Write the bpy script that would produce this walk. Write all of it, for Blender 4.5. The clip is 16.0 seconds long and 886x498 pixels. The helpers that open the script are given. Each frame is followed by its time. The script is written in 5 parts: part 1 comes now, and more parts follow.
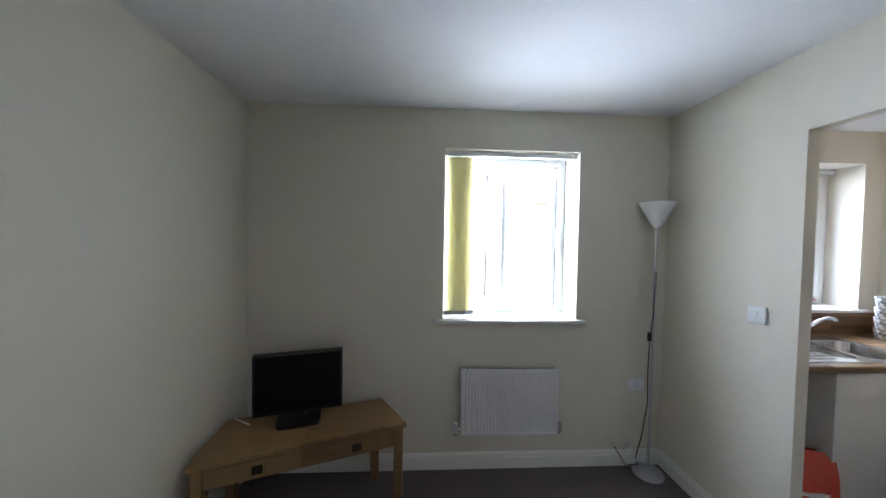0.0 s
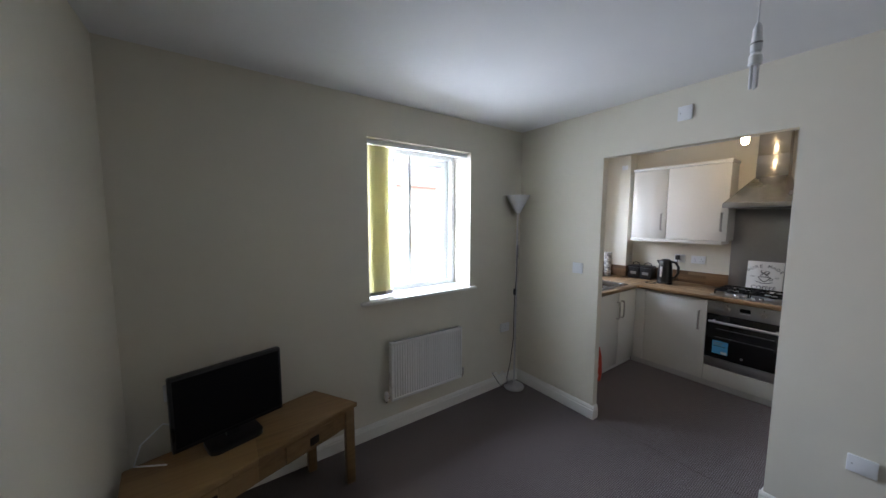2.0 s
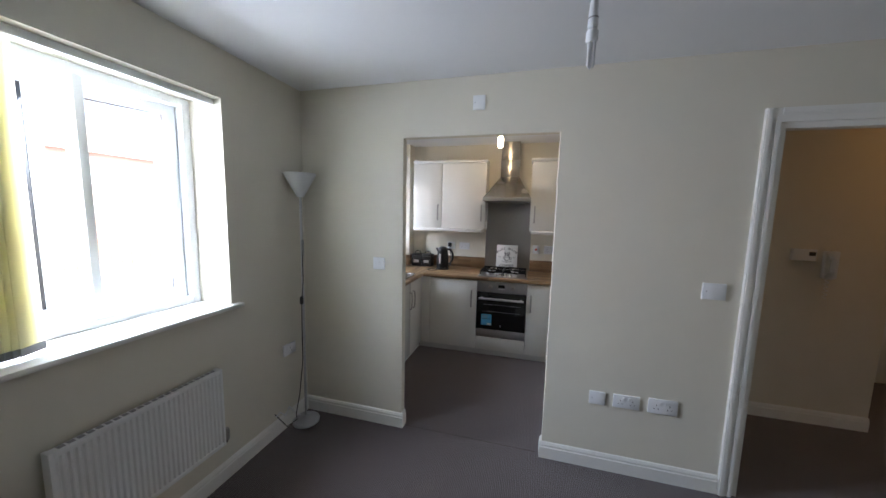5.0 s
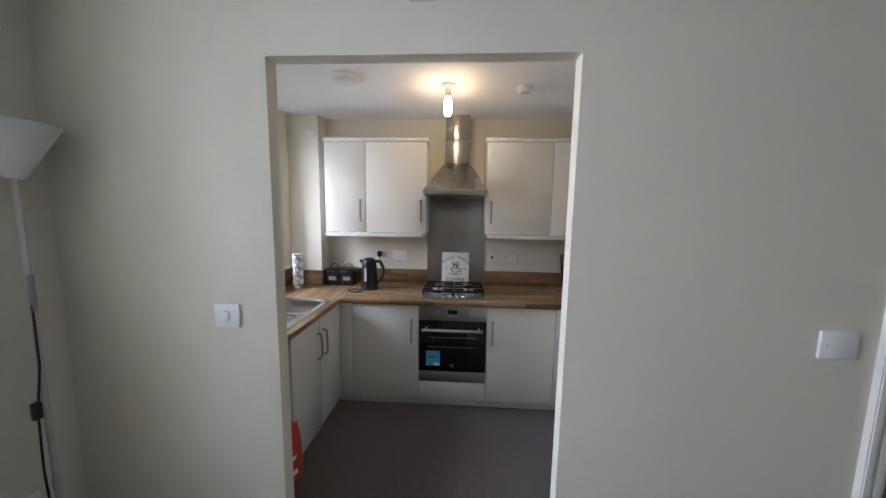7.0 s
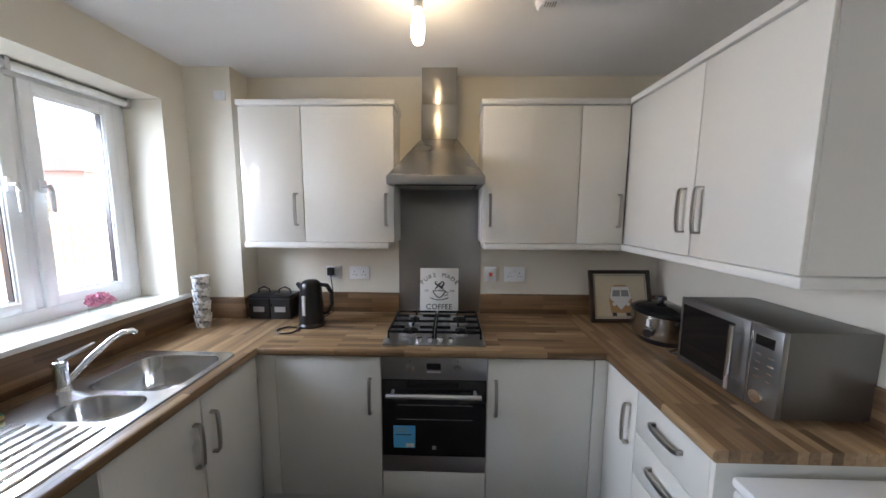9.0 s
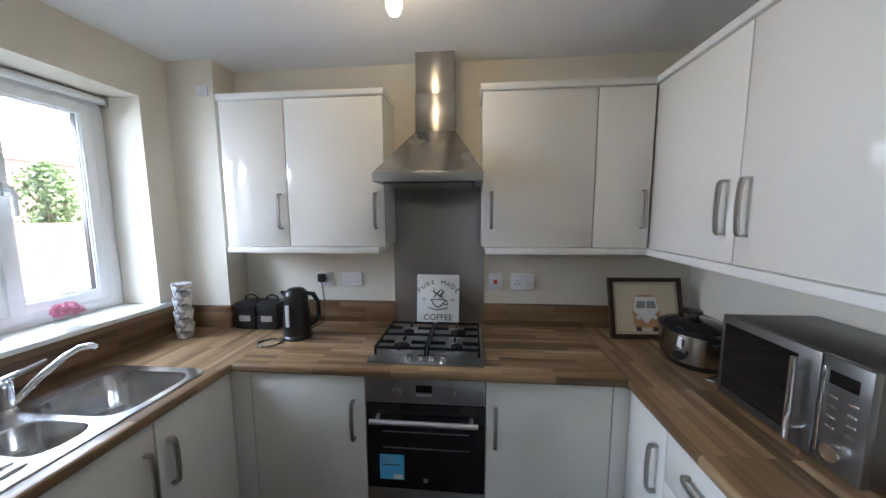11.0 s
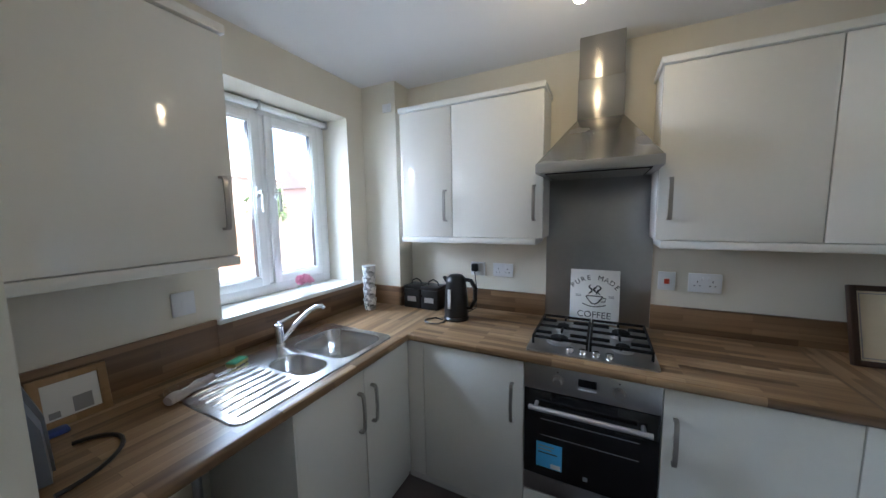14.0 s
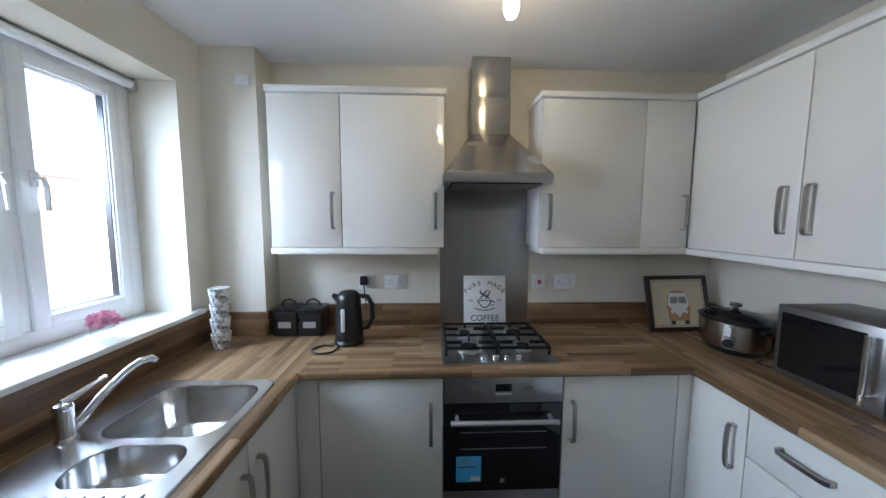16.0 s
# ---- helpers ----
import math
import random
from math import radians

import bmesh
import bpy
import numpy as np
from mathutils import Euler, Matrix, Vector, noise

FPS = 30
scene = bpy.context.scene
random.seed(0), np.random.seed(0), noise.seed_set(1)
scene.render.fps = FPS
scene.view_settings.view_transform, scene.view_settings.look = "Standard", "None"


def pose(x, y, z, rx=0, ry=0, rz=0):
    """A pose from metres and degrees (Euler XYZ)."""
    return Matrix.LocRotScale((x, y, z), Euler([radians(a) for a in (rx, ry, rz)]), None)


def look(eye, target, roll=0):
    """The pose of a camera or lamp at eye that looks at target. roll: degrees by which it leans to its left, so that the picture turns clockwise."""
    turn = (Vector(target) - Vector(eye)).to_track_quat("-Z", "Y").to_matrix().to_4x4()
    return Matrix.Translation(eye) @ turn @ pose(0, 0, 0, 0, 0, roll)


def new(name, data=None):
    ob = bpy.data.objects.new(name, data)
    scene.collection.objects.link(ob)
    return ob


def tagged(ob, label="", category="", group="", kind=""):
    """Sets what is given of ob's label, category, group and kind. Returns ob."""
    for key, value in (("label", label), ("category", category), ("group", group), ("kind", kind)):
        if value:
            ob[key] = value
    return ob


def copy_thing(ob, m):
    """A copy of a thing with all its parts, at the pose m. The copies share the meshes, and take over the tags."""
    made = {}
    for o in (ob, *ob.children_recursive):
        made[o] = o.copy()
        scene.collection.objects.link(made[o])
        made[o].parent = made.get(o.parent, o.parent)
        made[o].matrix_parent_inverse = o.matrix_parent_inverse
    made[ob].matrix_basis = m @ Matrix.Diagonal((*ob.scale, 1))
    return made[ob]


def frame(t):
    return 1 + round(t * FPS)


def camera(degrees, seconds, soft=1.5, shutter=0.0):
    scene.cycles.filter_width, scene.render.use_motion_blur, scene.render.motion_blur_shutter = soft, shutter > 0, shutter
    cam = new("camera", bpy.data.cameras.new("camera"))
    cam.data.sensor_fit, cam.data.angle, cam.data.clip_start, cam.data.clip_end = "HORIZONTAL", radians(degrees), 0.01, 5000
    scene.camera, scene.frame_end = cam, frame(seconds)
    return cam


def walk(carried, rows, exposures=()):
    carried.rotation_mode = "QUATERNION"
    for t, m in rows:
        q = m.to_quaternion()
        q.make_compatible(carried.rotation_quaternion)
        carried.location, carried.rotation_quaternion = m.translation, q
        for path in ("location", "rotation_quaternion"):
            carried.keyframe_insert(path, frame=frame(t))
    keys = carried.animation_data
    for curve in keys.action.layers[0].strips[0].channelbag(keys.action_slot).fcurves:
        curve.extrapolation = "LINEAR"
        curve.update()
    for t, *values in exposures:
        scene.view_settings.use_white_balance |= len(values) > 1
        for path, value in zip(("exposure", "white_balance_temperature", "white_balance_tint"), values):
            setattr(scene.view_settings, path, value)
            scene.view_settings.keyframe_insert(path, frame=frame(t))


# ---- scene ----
cam = camera(108.5, 16.0)
PATH = [
    (0, (-1.702, -2.174, 1.599), (-1.595, -0.178, 1.536), 0.9),
    (0.5, (-1.887, -2.071, 1.58), (-1.665, -0.086, 1.49), 0.6),
    (1, (-2.076, -2.018, 1.62), (-1.54, -0.093, 1.537), 0.2),
    (1.5, (-2.247, -2.05, 1.654), (-1.439, -0.224, 1.549), 0.5),
    (2, (-2.445, -2.165, 1.637), (-1.305, -0.532, 1.455), 0.1),
    (2.5, (-2.557, -2.165, 1.591), (-1.211, -0.697, 1.405), -0.2),
    (3, (-2.548, -2.185, 1.582), (-1.106, -0.814, 1.379), -0.2),
    (3.5, (-2.515, -2.163, 1.585), (-1.013, -0.859, 1.377), -0.2),
    (4, (-2.389, -2.03, 1.593), (-0.768, -0.883, 1.352), -0.1),
    (4.5, (-2.25, -1.832, 1.638), (-0.433, -1.036, 1.383), 1.0),
    (5, (-2.094, -1.679, 1.611), (-0.174, -1.163, 1.387), 1.3),
    (7.5, (-0.765, -1.468, 1.627), (1.217, -1.377, 1.381), 0.7),
    (8, (-0.499, -1.528, 1.643), (1.483, -1.447, 1.389), 0.4),
    (8.5, (-0.34, -1.532, 1.619), (1.644, -1.447, 1.386), 0.5),
    (9, (-0.143, -1.498, 1.603), (1.844, -1.449, 1.377), 0.3),
    (11.5, (0.074, -1.656, 1.602), (2.039, -1.356, 1.387), -0.8),
    (12, (0.067, -1.667, 1.582), (1.932, -0.978, 1.373), -1.2),
    (12.5, (0.064, -1.63, 1.528), (1.869, -0.792, 1.325), -1.3),
    (13, (0.043, -1.58, 1.533), (1.801, -0.653, 1.313), -1.4),
    (13.5, (-0.002, -1.516, 1.572), (1.754, -0.59, 1.329), -1.4),
    (14, (-0.039, -1.453, 1.563), (1.739, -0.561, 1.349), -1.0),
    (14.5, (-0.056, -1.405, 1.57), (1.781, -0.646, 1.346), -0.8),
    (15, (0.01, -1.289, 1.553), (1.917, -0.722, 1.347), -0.4),
    (15.5, (0.082, -1.193, 1.538), (2.065, -1.008, 1.357), -0.0),
    (16, (0.048, -1.08, 1.574), (2.038, -1.161, 1.39), 0.3),
]
walk(cam, [(t, look(e, g, r)) for t, e, g, r in PATH], [(0, 3.05, 5900, 13), (2.5, 2.62, 6150, 14), (5, 2.8, 6150, 14), (9, 2.85, 6100, 13), (12, 2.8, 5600, 9), (16, 2.75, 5500, 8)])

# ---- world and large lights ----
world = bpy.data.worlds.new("overcast_sky")
scene.world = world
world.use_nodes = True
wn = world.node_tree
sky = wn.nodes.new("ShaderNodeTexSky")
sky.sky_type, sky.sun_disc = "NISHITA", False
sky.sun_elevation, sky.sun_rotation = radians(48), radians(200)
sky.air_density, sky.dust_density, sky.ozone_density = 1.0, 4.0, 1.0
wn.links.new(sky.outputs[0], wn.nodes["Background"].inputs[0])
wn.nodes["Background"].inputs[1].default_value = 0.15
sun = new("sun", bpy.data.lights.new("sun", "SUN"))
sun.data.energy, sun.data.angle, sun.data.color = 5.0, radians(14), (1, 0.96, 0.9)
sun.matrix_world = look((3, -7, 9), (0, 0, 0))


def window_light(name, x, z, w, h, y, watts, drop):
    """Skylight in a window's opening, outside the glass, facing into the room."""
    la = new(name, bpy.data.lights.new(name, "AREA"))
    la.data.shape, la.data.size, la.data.size_y = "RECTANGLE", w, h
    la.data.energy, la.data.color = watts, (0.78, 0.875, 1.0)
    la.matrix_world = look((x, y, z), (x, y - 1, z - drop))
    la.data.spread = radians(172)


window_light("skylight_living", -1.11, 1.72, 0.96, 0.92, 0.66, 14.5, 0.75)
window_light("skylight_kitchen", 1.25, 1.84, 1.2, 0.85, 0.92, 14.5, 1.45)

# ---- materials ----


def material(name, base, rough=0.5, metal=0.0, grain=0.0, scale=40.0, bump=0.0, bump_scale=200.0, stretch=(1, 1, 1), coat=0.0, spread=0.12, extra=None):
    """Paint, plastic or metal: a base colour varied at two scales, with fine relief."""
    m = bpy.data.materials.new(name)
    m.use_nodes = True
    n, k = m.node_tree.nodes, m.node_tree.links
    b = n["Principled BSDF"]
    b.inputs["Roughness"].default_value, b.inputs["Metallic"].default_value = rough, metal
    b.inputs["Coat Weight"].default_value = coat
    co = n.new("ShaderNodeTexCoord")
    mp = n.new("ShaderNodeMapping")
    mp.inputs["Scale"].default_value = stretch
    k.new(co.outputs["Object"], mp.inputs["Vector"])
    big, fine = n.new("ShaderNodeTexNoise"), n.new("ShaderNodeTexNoise")
    big.inputs["Scale"].default_value, fine.inputs["Scale"].default_value = 2.3, scale
    big.inputs["Detail"].default_value, fine.inputs["Detail"].default_value = 4, 5
    for q in (big, fine):
        k.new(mp.outputs[0], q.inputs["Vector"])
    add = n.new("ShaderNodeMath")
    add.operation = "ADD"
    k.new(big.outputs["Fac"], add.inputs[0])
    k.new(fine.outputs["Fac"], add.inputs[1])
    ramp = n.new("ShaderNodeMapRange")
    ramp.inputs[1].default_value, ramp.inputs[2].default_value = 0.6, 1.4
    ramp.inputs[3].default_value, ramp.inputs[4].default_value = 1 - spread * (0.35 + grain), 1 + spread * (0.35 + grain)
    k.new(add.outputs[0], ramp.inputs[0])
    mul = n.new("ShaderNodeVectorMath")
    mul.operation = "SCALE"
    mul.inputs[0].default_value = base
    k.new(ramp.outputs[0], mul.inputs["Scale"])
    k.new(mul.outputs[0], b.inputs["Base Color"])
    rr = n.new("ShaderNodeMapRange")
    rr.inputs[1].default_value, rr.inputs[2].default_value = 0.3, 0.7
    rr.inputs[3].default_value, rr.inputs[4].default_value = max(0.02, rough * 0.85), min(1, rough * 1.15)
    k.new(big.outputs["Fac"], rr.inputs[0])
    k.new(rr.outputs[0], b.inputs["Roughness"])
    if bump:
        t = n.new("ShaderNodeTexNoise")
        t.inputs["Scale"].default_value = bump_scale
        k.new(mp.outputs[0], t.inputs["Vector"])
        bp = n.new("ShaderNodeBump")
        bp.inputs["Strength"].default_value, bp.inputs["Distance"].default_value = bump, 0.002
        k.new(t.outputs["Fac"], bp.inputs["Height"])
        k.new(bp.outputs[0], b.inputs["Normal"])
    return m


def glass(name, tint=(1, 1, 1)):
    m = bpy.data.materials.new(name)
    m.use_nodes = True
    n, k = m.node_tree.nodes, m.node_tree.links
    tr, gl, mx = (n.new("ShaderNodeBsdfTransparent"), n.new("ShaderNodeBsdfGlossy"), n.new("ShaderNodeMixShader"))
    tr.inputs[0].default_value = (*tint, 1)
    gl.inputs["Roughness"].default_value = 0.02
    mx.inputs[0].default_value = 0.05
    k.new(tr.outputs[0], mx.inputs[1])
    k.new(gl.outputs[0], mx.inputs[2])
    k.new(mx.outputs[0], n["Material Output"].inputs[0])
    return m


def glow(name, colour, strength):
    m = bpy.data.materials.new(name)
    m.use_nodes = True
    b = m.node_tree.nodes["Principled BSDF"]
    b.inputs["Emission Color"].default_value, b.inputs["Emission Strength"].default_value = (*colour, 1), strength
    return m


def boards(name, tones, length, width, axis, rough=0.35, spread=0.35, mortar=0.0):
    """Wood laminate printed as strips: staves of several tones with a fine grain along the axis ('x' or 'y' or 'z')."""
    m = bpy.data.materials.new(name)
    m.use_nodes = True
    n, k = m.node_tree.nodes, m.node_tree.links
    b = n["Principled BSDF"]
    co, mp = n.new("ShaderNodeTexCoord"), n.new("ShaderNodeMapping")
    k.new(co.outputs["Object"], mp.inputs["Vector"])
    if axis == "y":
        mp.inputs["Rotation"].default_value = (0, 0, radians(90))
    if axis == "xz":
        mp.inputs["Rotation"].default_value = (radians(-90), 0, 0)
    if axis == "yz":
        mp.inputs["Rotation"].default_value = (radians(-90), 0, radians(-90))
        mp.vector_type = "TEXTURE"
    br = n.new("ShaderNodeTexBrick")
    br.inputs["Scale"].default_value = 1.0
    br.inputs["Brick Width"].default_value, br.inputs["Row Height"].default_value = length, width
    br.inputs["Mortar Size"].default_value, br.inputs["Bias"].default_value = 0.0006, 0.0
    br.offset, br.squash = 0.37, 1.0
    br.inputs["Color1"].default_value, br.inputs["Color2"].default_value = (0, 0, 0, 1), (1, 1, 1, 1)
    br.inputs["Mortar"].default_value = (0.15, 0.15, 0.15, 1)
    k.new(mp.outputs[0], br.inputs["Vector"])
    st = n.new("ShaderNodeMapping")
    st.inputs["Scale"].default_value = (3, 60, 60)
    k.new(mp.outputs[0], st.inputs["Vector"])
    gr = n.new("ShaderNodeTexNoise")
    gr.inputs["Scale"].default_value, gr.inputs["Detail"].default_value = 1.0, 6
    k.new(st.outputs[0], gr.inputs["Vector"])
    mix = n.new("ShaderNodeMath")
    mix.operation = "MULTIPLY_ADD"
    mix.inputs[1].default_value = 0.72
    k.new(br.outputs["Color"], mix.inputs[0])
    sc = n.new("ShaderNodeMath")
    sc.operation = "MULTIPLY_ADD"
    sc.inputs[1].default_value, sc.inputs[2].default_value = 0.7, -0.22
    k.new(gr.outputs["Fac"], sc.inputs[0])
    k.new(sc.outputs[0], mix.inputs[2])
    ramp = n.new("ShaderNodeValToRGB")
    while len(ramp.color_ramp.elements) < len(tones):
        ramp.color_ramp.elements.new(0.5)
    for i, c in enumerate(tones):
        ramp.color_ramp.elements[i].position = i / (len(tones) - 1)
        ramp.color_ramp.elements[i].color = (*c, 1)
    k.new(mix.outputs[0], ramp.inputs[0])
    k.new(ramp.outputs[0], b.inputs["Base Color"])
    b.inputs["Roughness"].default_value = rough
    bp = n.new("ShaderNodeBump")
    bp.inputs["Strength"].default_value, bp.inputs["Distance"].default_value = 0.15, 0.001
    k.new(gr.outputs["Fac"], bp.inputs["Height"])
    k.new(bp.outputs[0], b.inputs["Normal"])
    return m


def carpet_material():
    m = bpy.data.materials.new("ribbed_carpet")
    m.use_nodes = True
    n, k = m.node_tree.nodes, m.node_tree.links
    b = n["Principled BSDF"]
    b.inputs["Roughness"].default_value = 0.95
    b.inputs["Sheen Weight"].default_value = 0.25
    co = n.new("ShaderNodeTexCoord")
    waves = []
    for axis, size in (("X", 140), ("Y", 95)):
        w = n.new("ShaderNodeTexWave")
        w.bands_direction = axis
        w.inputs["Scale"].default_value, w.inputs["Distortion"].default_value = size / 3.14, 0.6
        w.inputs["Detail Scale"].default_value = 3
        k.new(co.outputs["Object"], w.inputs["Vector"])
        waves.append(w)
    mul = n.new("ShaderNodeMath")
    mul.operation = "MULTIPLY"
    k.new(waves[0].outputs["Fac"], mul.inputs[0])
    k.new(waves[1].outputs["Fac"], mul.inputs[1])
    no, big = n.new("ShaderNodeTexNoise"), n.new("ShaderNodeTexNoise")
    no.inputs["Scale"].default_value, big.inputs["Scale"].default_value = 350, 1.6
    k.new(co.outputs["Object"], no.inputs["Vector"])
    k.new(co.outputs["Object"], big.inputs["Vector"])
    ad = n.new("ShaderNodeMath")
    ad.operation = "MULTIPLY_ADD"
    ad.inputs[1].default_value = 0.35
    k.new(no.outputs["Fac"], ad.inputs[0])
    k.new(mul.outputs[0], ad.inputs[2])
    a2 = n.new("ShaderNodeMath")
    a2.operation = "MULTIPLY_ADD"
    a2.inputs[1].default_value = 0.25
    k.new(big.outputs["Fac"], a2.inputs[0])
    k.new(ad.outputs[0], a2.inputs[2])
    ramp = n.new("ShaderNodeValToRGB")
    ramp.color_ramp.elements[0].position, ramp.color_ramp.elements[0].color = 0.2, (0.070, 0.053, 0.052, 1)
    ramp.color_ramp.elements[1].position, ramp.color_ramp.elements[1].color = 1.0, (0.150, 0.117, 0.113, 1)
    k.new(a2.outputs[0], ramp.inputs[0])
    k.new(ramp.outputs[0], b.inputs["Base Color"])
    bp = n.new("ShaderNodeBump")
    bp.inputs["Strength"].default_value, bp.inputs["Distance"].default_value = 0.7, 0.004
    k.new(ad.outputs[0], bp.inputs["Height"])
    k.new(bp.outputs[0], b.inputs["Normal"])
    return m


CREAM = material("cream_wall_paint", (0.71, 0.67, 0.57), 0.7, spread=0.05, scale=9, bump=0.12, bump_scale=260)
WHITE_CEIL = material("white_ceiling_paint", (0.80, 0.80, 0.80), 0.8, spread=0.04, scale=7, bump=0.1, bump_scale=200)
TRIM = material("white_gloss_trim", (0.80, 0.79, 0.75), 0.3, spread=0.05, bump=0.05)
UPVC = material("white_upvc", (0.84, 0.86, 0.87), 0.25, spread=0.04)
PLASTIC = material("white_plastic", (0.78, 0.79, 0.80), 0.35, spread=0.05)
ENAMEL = material("white_radiator_enamel", (0.80, 0.80, 0.79), 0.3, spread=0.04)
GLOSS = material("white_gloss_cabinet", (0.76, 0.745, 0.69), 0.09, spread=0.04, coat=0.4, bump=0.02, bump_scale=60)
CARCASS = material("white_melamine", (0.75, 0.74, 0.70), 0.45, spread=0.04)
PLINTH = material("grey_white_plinth", (0.62, 0.61, 0.58), 0.4, spread=0.08)
STEEL = material("brushed_steel", (0.44, 0.42, 0.38), 0.27, 1.0, 0.5, 30, 0.0, 60, (1, 1, 1), spread=0.03)
steel_grain = STEEL.node_tree.nodes.new("ShaderNodeTangent")
steel_grain.direction_type, steel_grain.axis = "RADIAL", "Z"
STEEL.node_tree.links.new(steel_grain.outputs[0], STEEL.node_tree.nodes["Principled BSDF"].inputs["Tangent"])
STEEL.node_tree.nodes["Principled BSDF"].inputs["Anisotropic"].default_value = 0.85
STEEL.node_tree.nodes["Principled BSDF"].inputs["Anisotropic Rotation"].default_value = 0.25
STEEL_H = material("brushed_steel_panel", (0.42, 0.42, 0.42), 0.36, 1.0, 0.5, 30, 0.0, 60, (1, 1, 1), spread=0.05)
SINK_STEEL = material("polished_sink_steel", (0.66, 0.66, 0.66), 0.20, 1.0, 0.3, 60, 0.05, 120, spread=0.08)
CHROME = material("chrome", (0.8, 0.8, 0.82), 0.08, 1.0, spread=0.03)
NICKEL = material("satin_nickel", (0.42, 0.40, 0.37), 0.33, 1.0, spread=0.08)
BLACK = material("black_plastic", (0.012, 0.012, 0.013), 0.3, spread=0.3)
BLACK_GLASS = material("black_glass", (0.008, 0.008, 0.009), 0.06, spread=0.2)
IRON = material("black_cast_iron", (0.015, 0.015, 0.015), 0.55, spread=0.3, bump=0.3)
IRON.node_tree.nodes["Principled BSDF"].inputs["Specular IOR Level"].default_value = 0.15
DARK = material("dark_void", (0.02, 0.02, 0.02), 0.8)
OAK = boards("oak_veneer", ((0.16, 0.09, 0.035), (0.27, 0.165, 0.07), (0.36, 0.23, 0.10)), 1.4, 0.19, "x", 0.4)
WORKTOP_Y = boards("block_laminate_across", ((0.080, 0.044, 0.020), (0.20, 0.120, 0.058), (0.31, 0.200, 0.105), (0.45, 0.315, 0.18)), 0.36, 0.033, "y", 0.33)
WORKTOP_X = boards("block_laminate_along", ((0.080, 0.044, 0.020), (0.20, 0.120, 0.058), (0.31, 0.200, 0.105), (0.45, 0.315, 0.18)), 0.36, 0.033, "x", 0.33)
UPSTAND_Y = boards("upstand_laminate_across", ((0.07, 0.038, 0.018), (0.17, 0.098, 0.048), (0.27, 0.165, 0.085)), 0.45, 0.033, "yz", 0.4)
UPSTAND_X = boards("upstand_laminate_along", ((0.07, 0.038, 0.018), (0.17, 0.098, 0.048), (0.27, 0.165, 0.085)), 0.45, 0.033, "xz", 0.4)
CARPET = carpet_material()
GLASS = glass("window_glass")
CLEAR = glass("clear_plastic", (0.9, 0.92, 0.93))
BLIND = material("cream_blind_fabric", (0.76, 0.74, 0.60), 0.8, spread=0.08, bump=0.2)
bn = BLIND.node_tree
bt, bmix = bn.nodes.new("ShaderNodeBsdfTranslucent"), bn.nodes.new("ShaderNodeMixShader")
bt.inputs[0].default_value = (0.92, 0.90, 0.77, 1)
bmix.inputs[0].default_value = 0.72
bn.links.new(bn.nodes["Principled BSDF"].outputs[0], bmix.inputs[1])
bn.links.new(bt.outputs[0], bmix.inputs[2])
bn.links.new(bmix.outputs[0], bn.nodes["Material Output"].inputs[0])
SCREEN = material("matt_black_screen", (0.004, 0.004, 0.005), 0.5, spread=0.2)
SCREEN.node_tree.nodes["Principled BSDF"].inputs["Specular IOR Level"].default_value = 0.15
RED = material("red_woven_plastic", (0.55, 0.06, 0.03), 0.4, spread=0.1, bump=0.2)
PAPER = material("white_print", (0.8, 0.8, 0.78), 0.6, spread=0.05)
INK = material("dark_print", (0.04, 0.04, 0.045), 0.6)
GREY_INK = material("grey_print", (0.3, 0.3, 0.3), 0.6)
IRON_SOLE = material("grey_soleplate", (0.22, 0.23, 0.25), 0.3, 0.8)
IRON_SHELL = material("slate_blue_plastic", (0.17, 0.19, 0.24), 0.35, spread=0.1)
BLUE = material("blue_sticker", (0.10, 0.42, 0.72), 0.35, spread=0.08)
FAR_PANE = material("far_window_glass", (0.30, 0.33, 0.36), 0.2)
YELLOW = material("yellow_print", (0.52, 0.44, 0.14), 0.5)
GREEN = material("green_scourer", (0.08, 0.32, 0.18), 0.9, bump=0.4)
BRASS = material("bronze_pull", (0.03, 0.022, 0.015), 0.45, 0.6)
FROST = material("frosted_shade", (0.70, 0.70, 0.71), 0.5, spread=0.03)
ALU = material("silver_lamp_paint", (0.55, 0.55, 0.56), 0.35, 0.7)
MOUNT = material("cream_picture_mount", (0.66, 0.58, 0.42), 0.8)
FRAME_BROWN = material("dark_brown_frame", (0.035, 0.018, 0.01), 0.35)
ORANGE = material("orange_print", (0.50, 0.30, 0.14), 0.7)
CUPS = material("silver_patterned_paper", (0.62, 0.62, 0.62), 0.3, 0.5, 0.8, 25, spread=0.5)
cup_nodes, cup_links = CUPS.node_tree.nodes, CUPS.node_tree.links
cup_cells, cup_ramp, cup_place = cup_nodes.new("ShaderNodeTexVoronoi"), cup_nodes.new("ShaderNodeValToRGB"), cup_nodes.new("ShaderNodeTexCoord")
cup_cells.inputs["Scale"].default_value = 62
cup_ramp.color_ramp.interpolation = "CONSTANT"
cup_ramp.color_ramp.elements[0].color = (0.16, 0.16, 0.17, 1)
cup_ramp.color_ramp.elements[1].position, cup_ramp.color_ramp.elements[1].color = 0.3, (0.42, 0.42, 0.43, 1)
cup_ramp.color_ramp.elements.new(0.55).color = (0.82, 0.82, 0.81, 1)
cup_links.new(cup_place.outputs["Object"], cup_cells.inputs["Vector"])
cup_links.new(cup_cells.outputs["Color"], cup_ramp.inputs[0])
cup_links.new(cup_ramp.outputs[0], cup_nodes["Principled BSDF"].inputs["Base Color"])
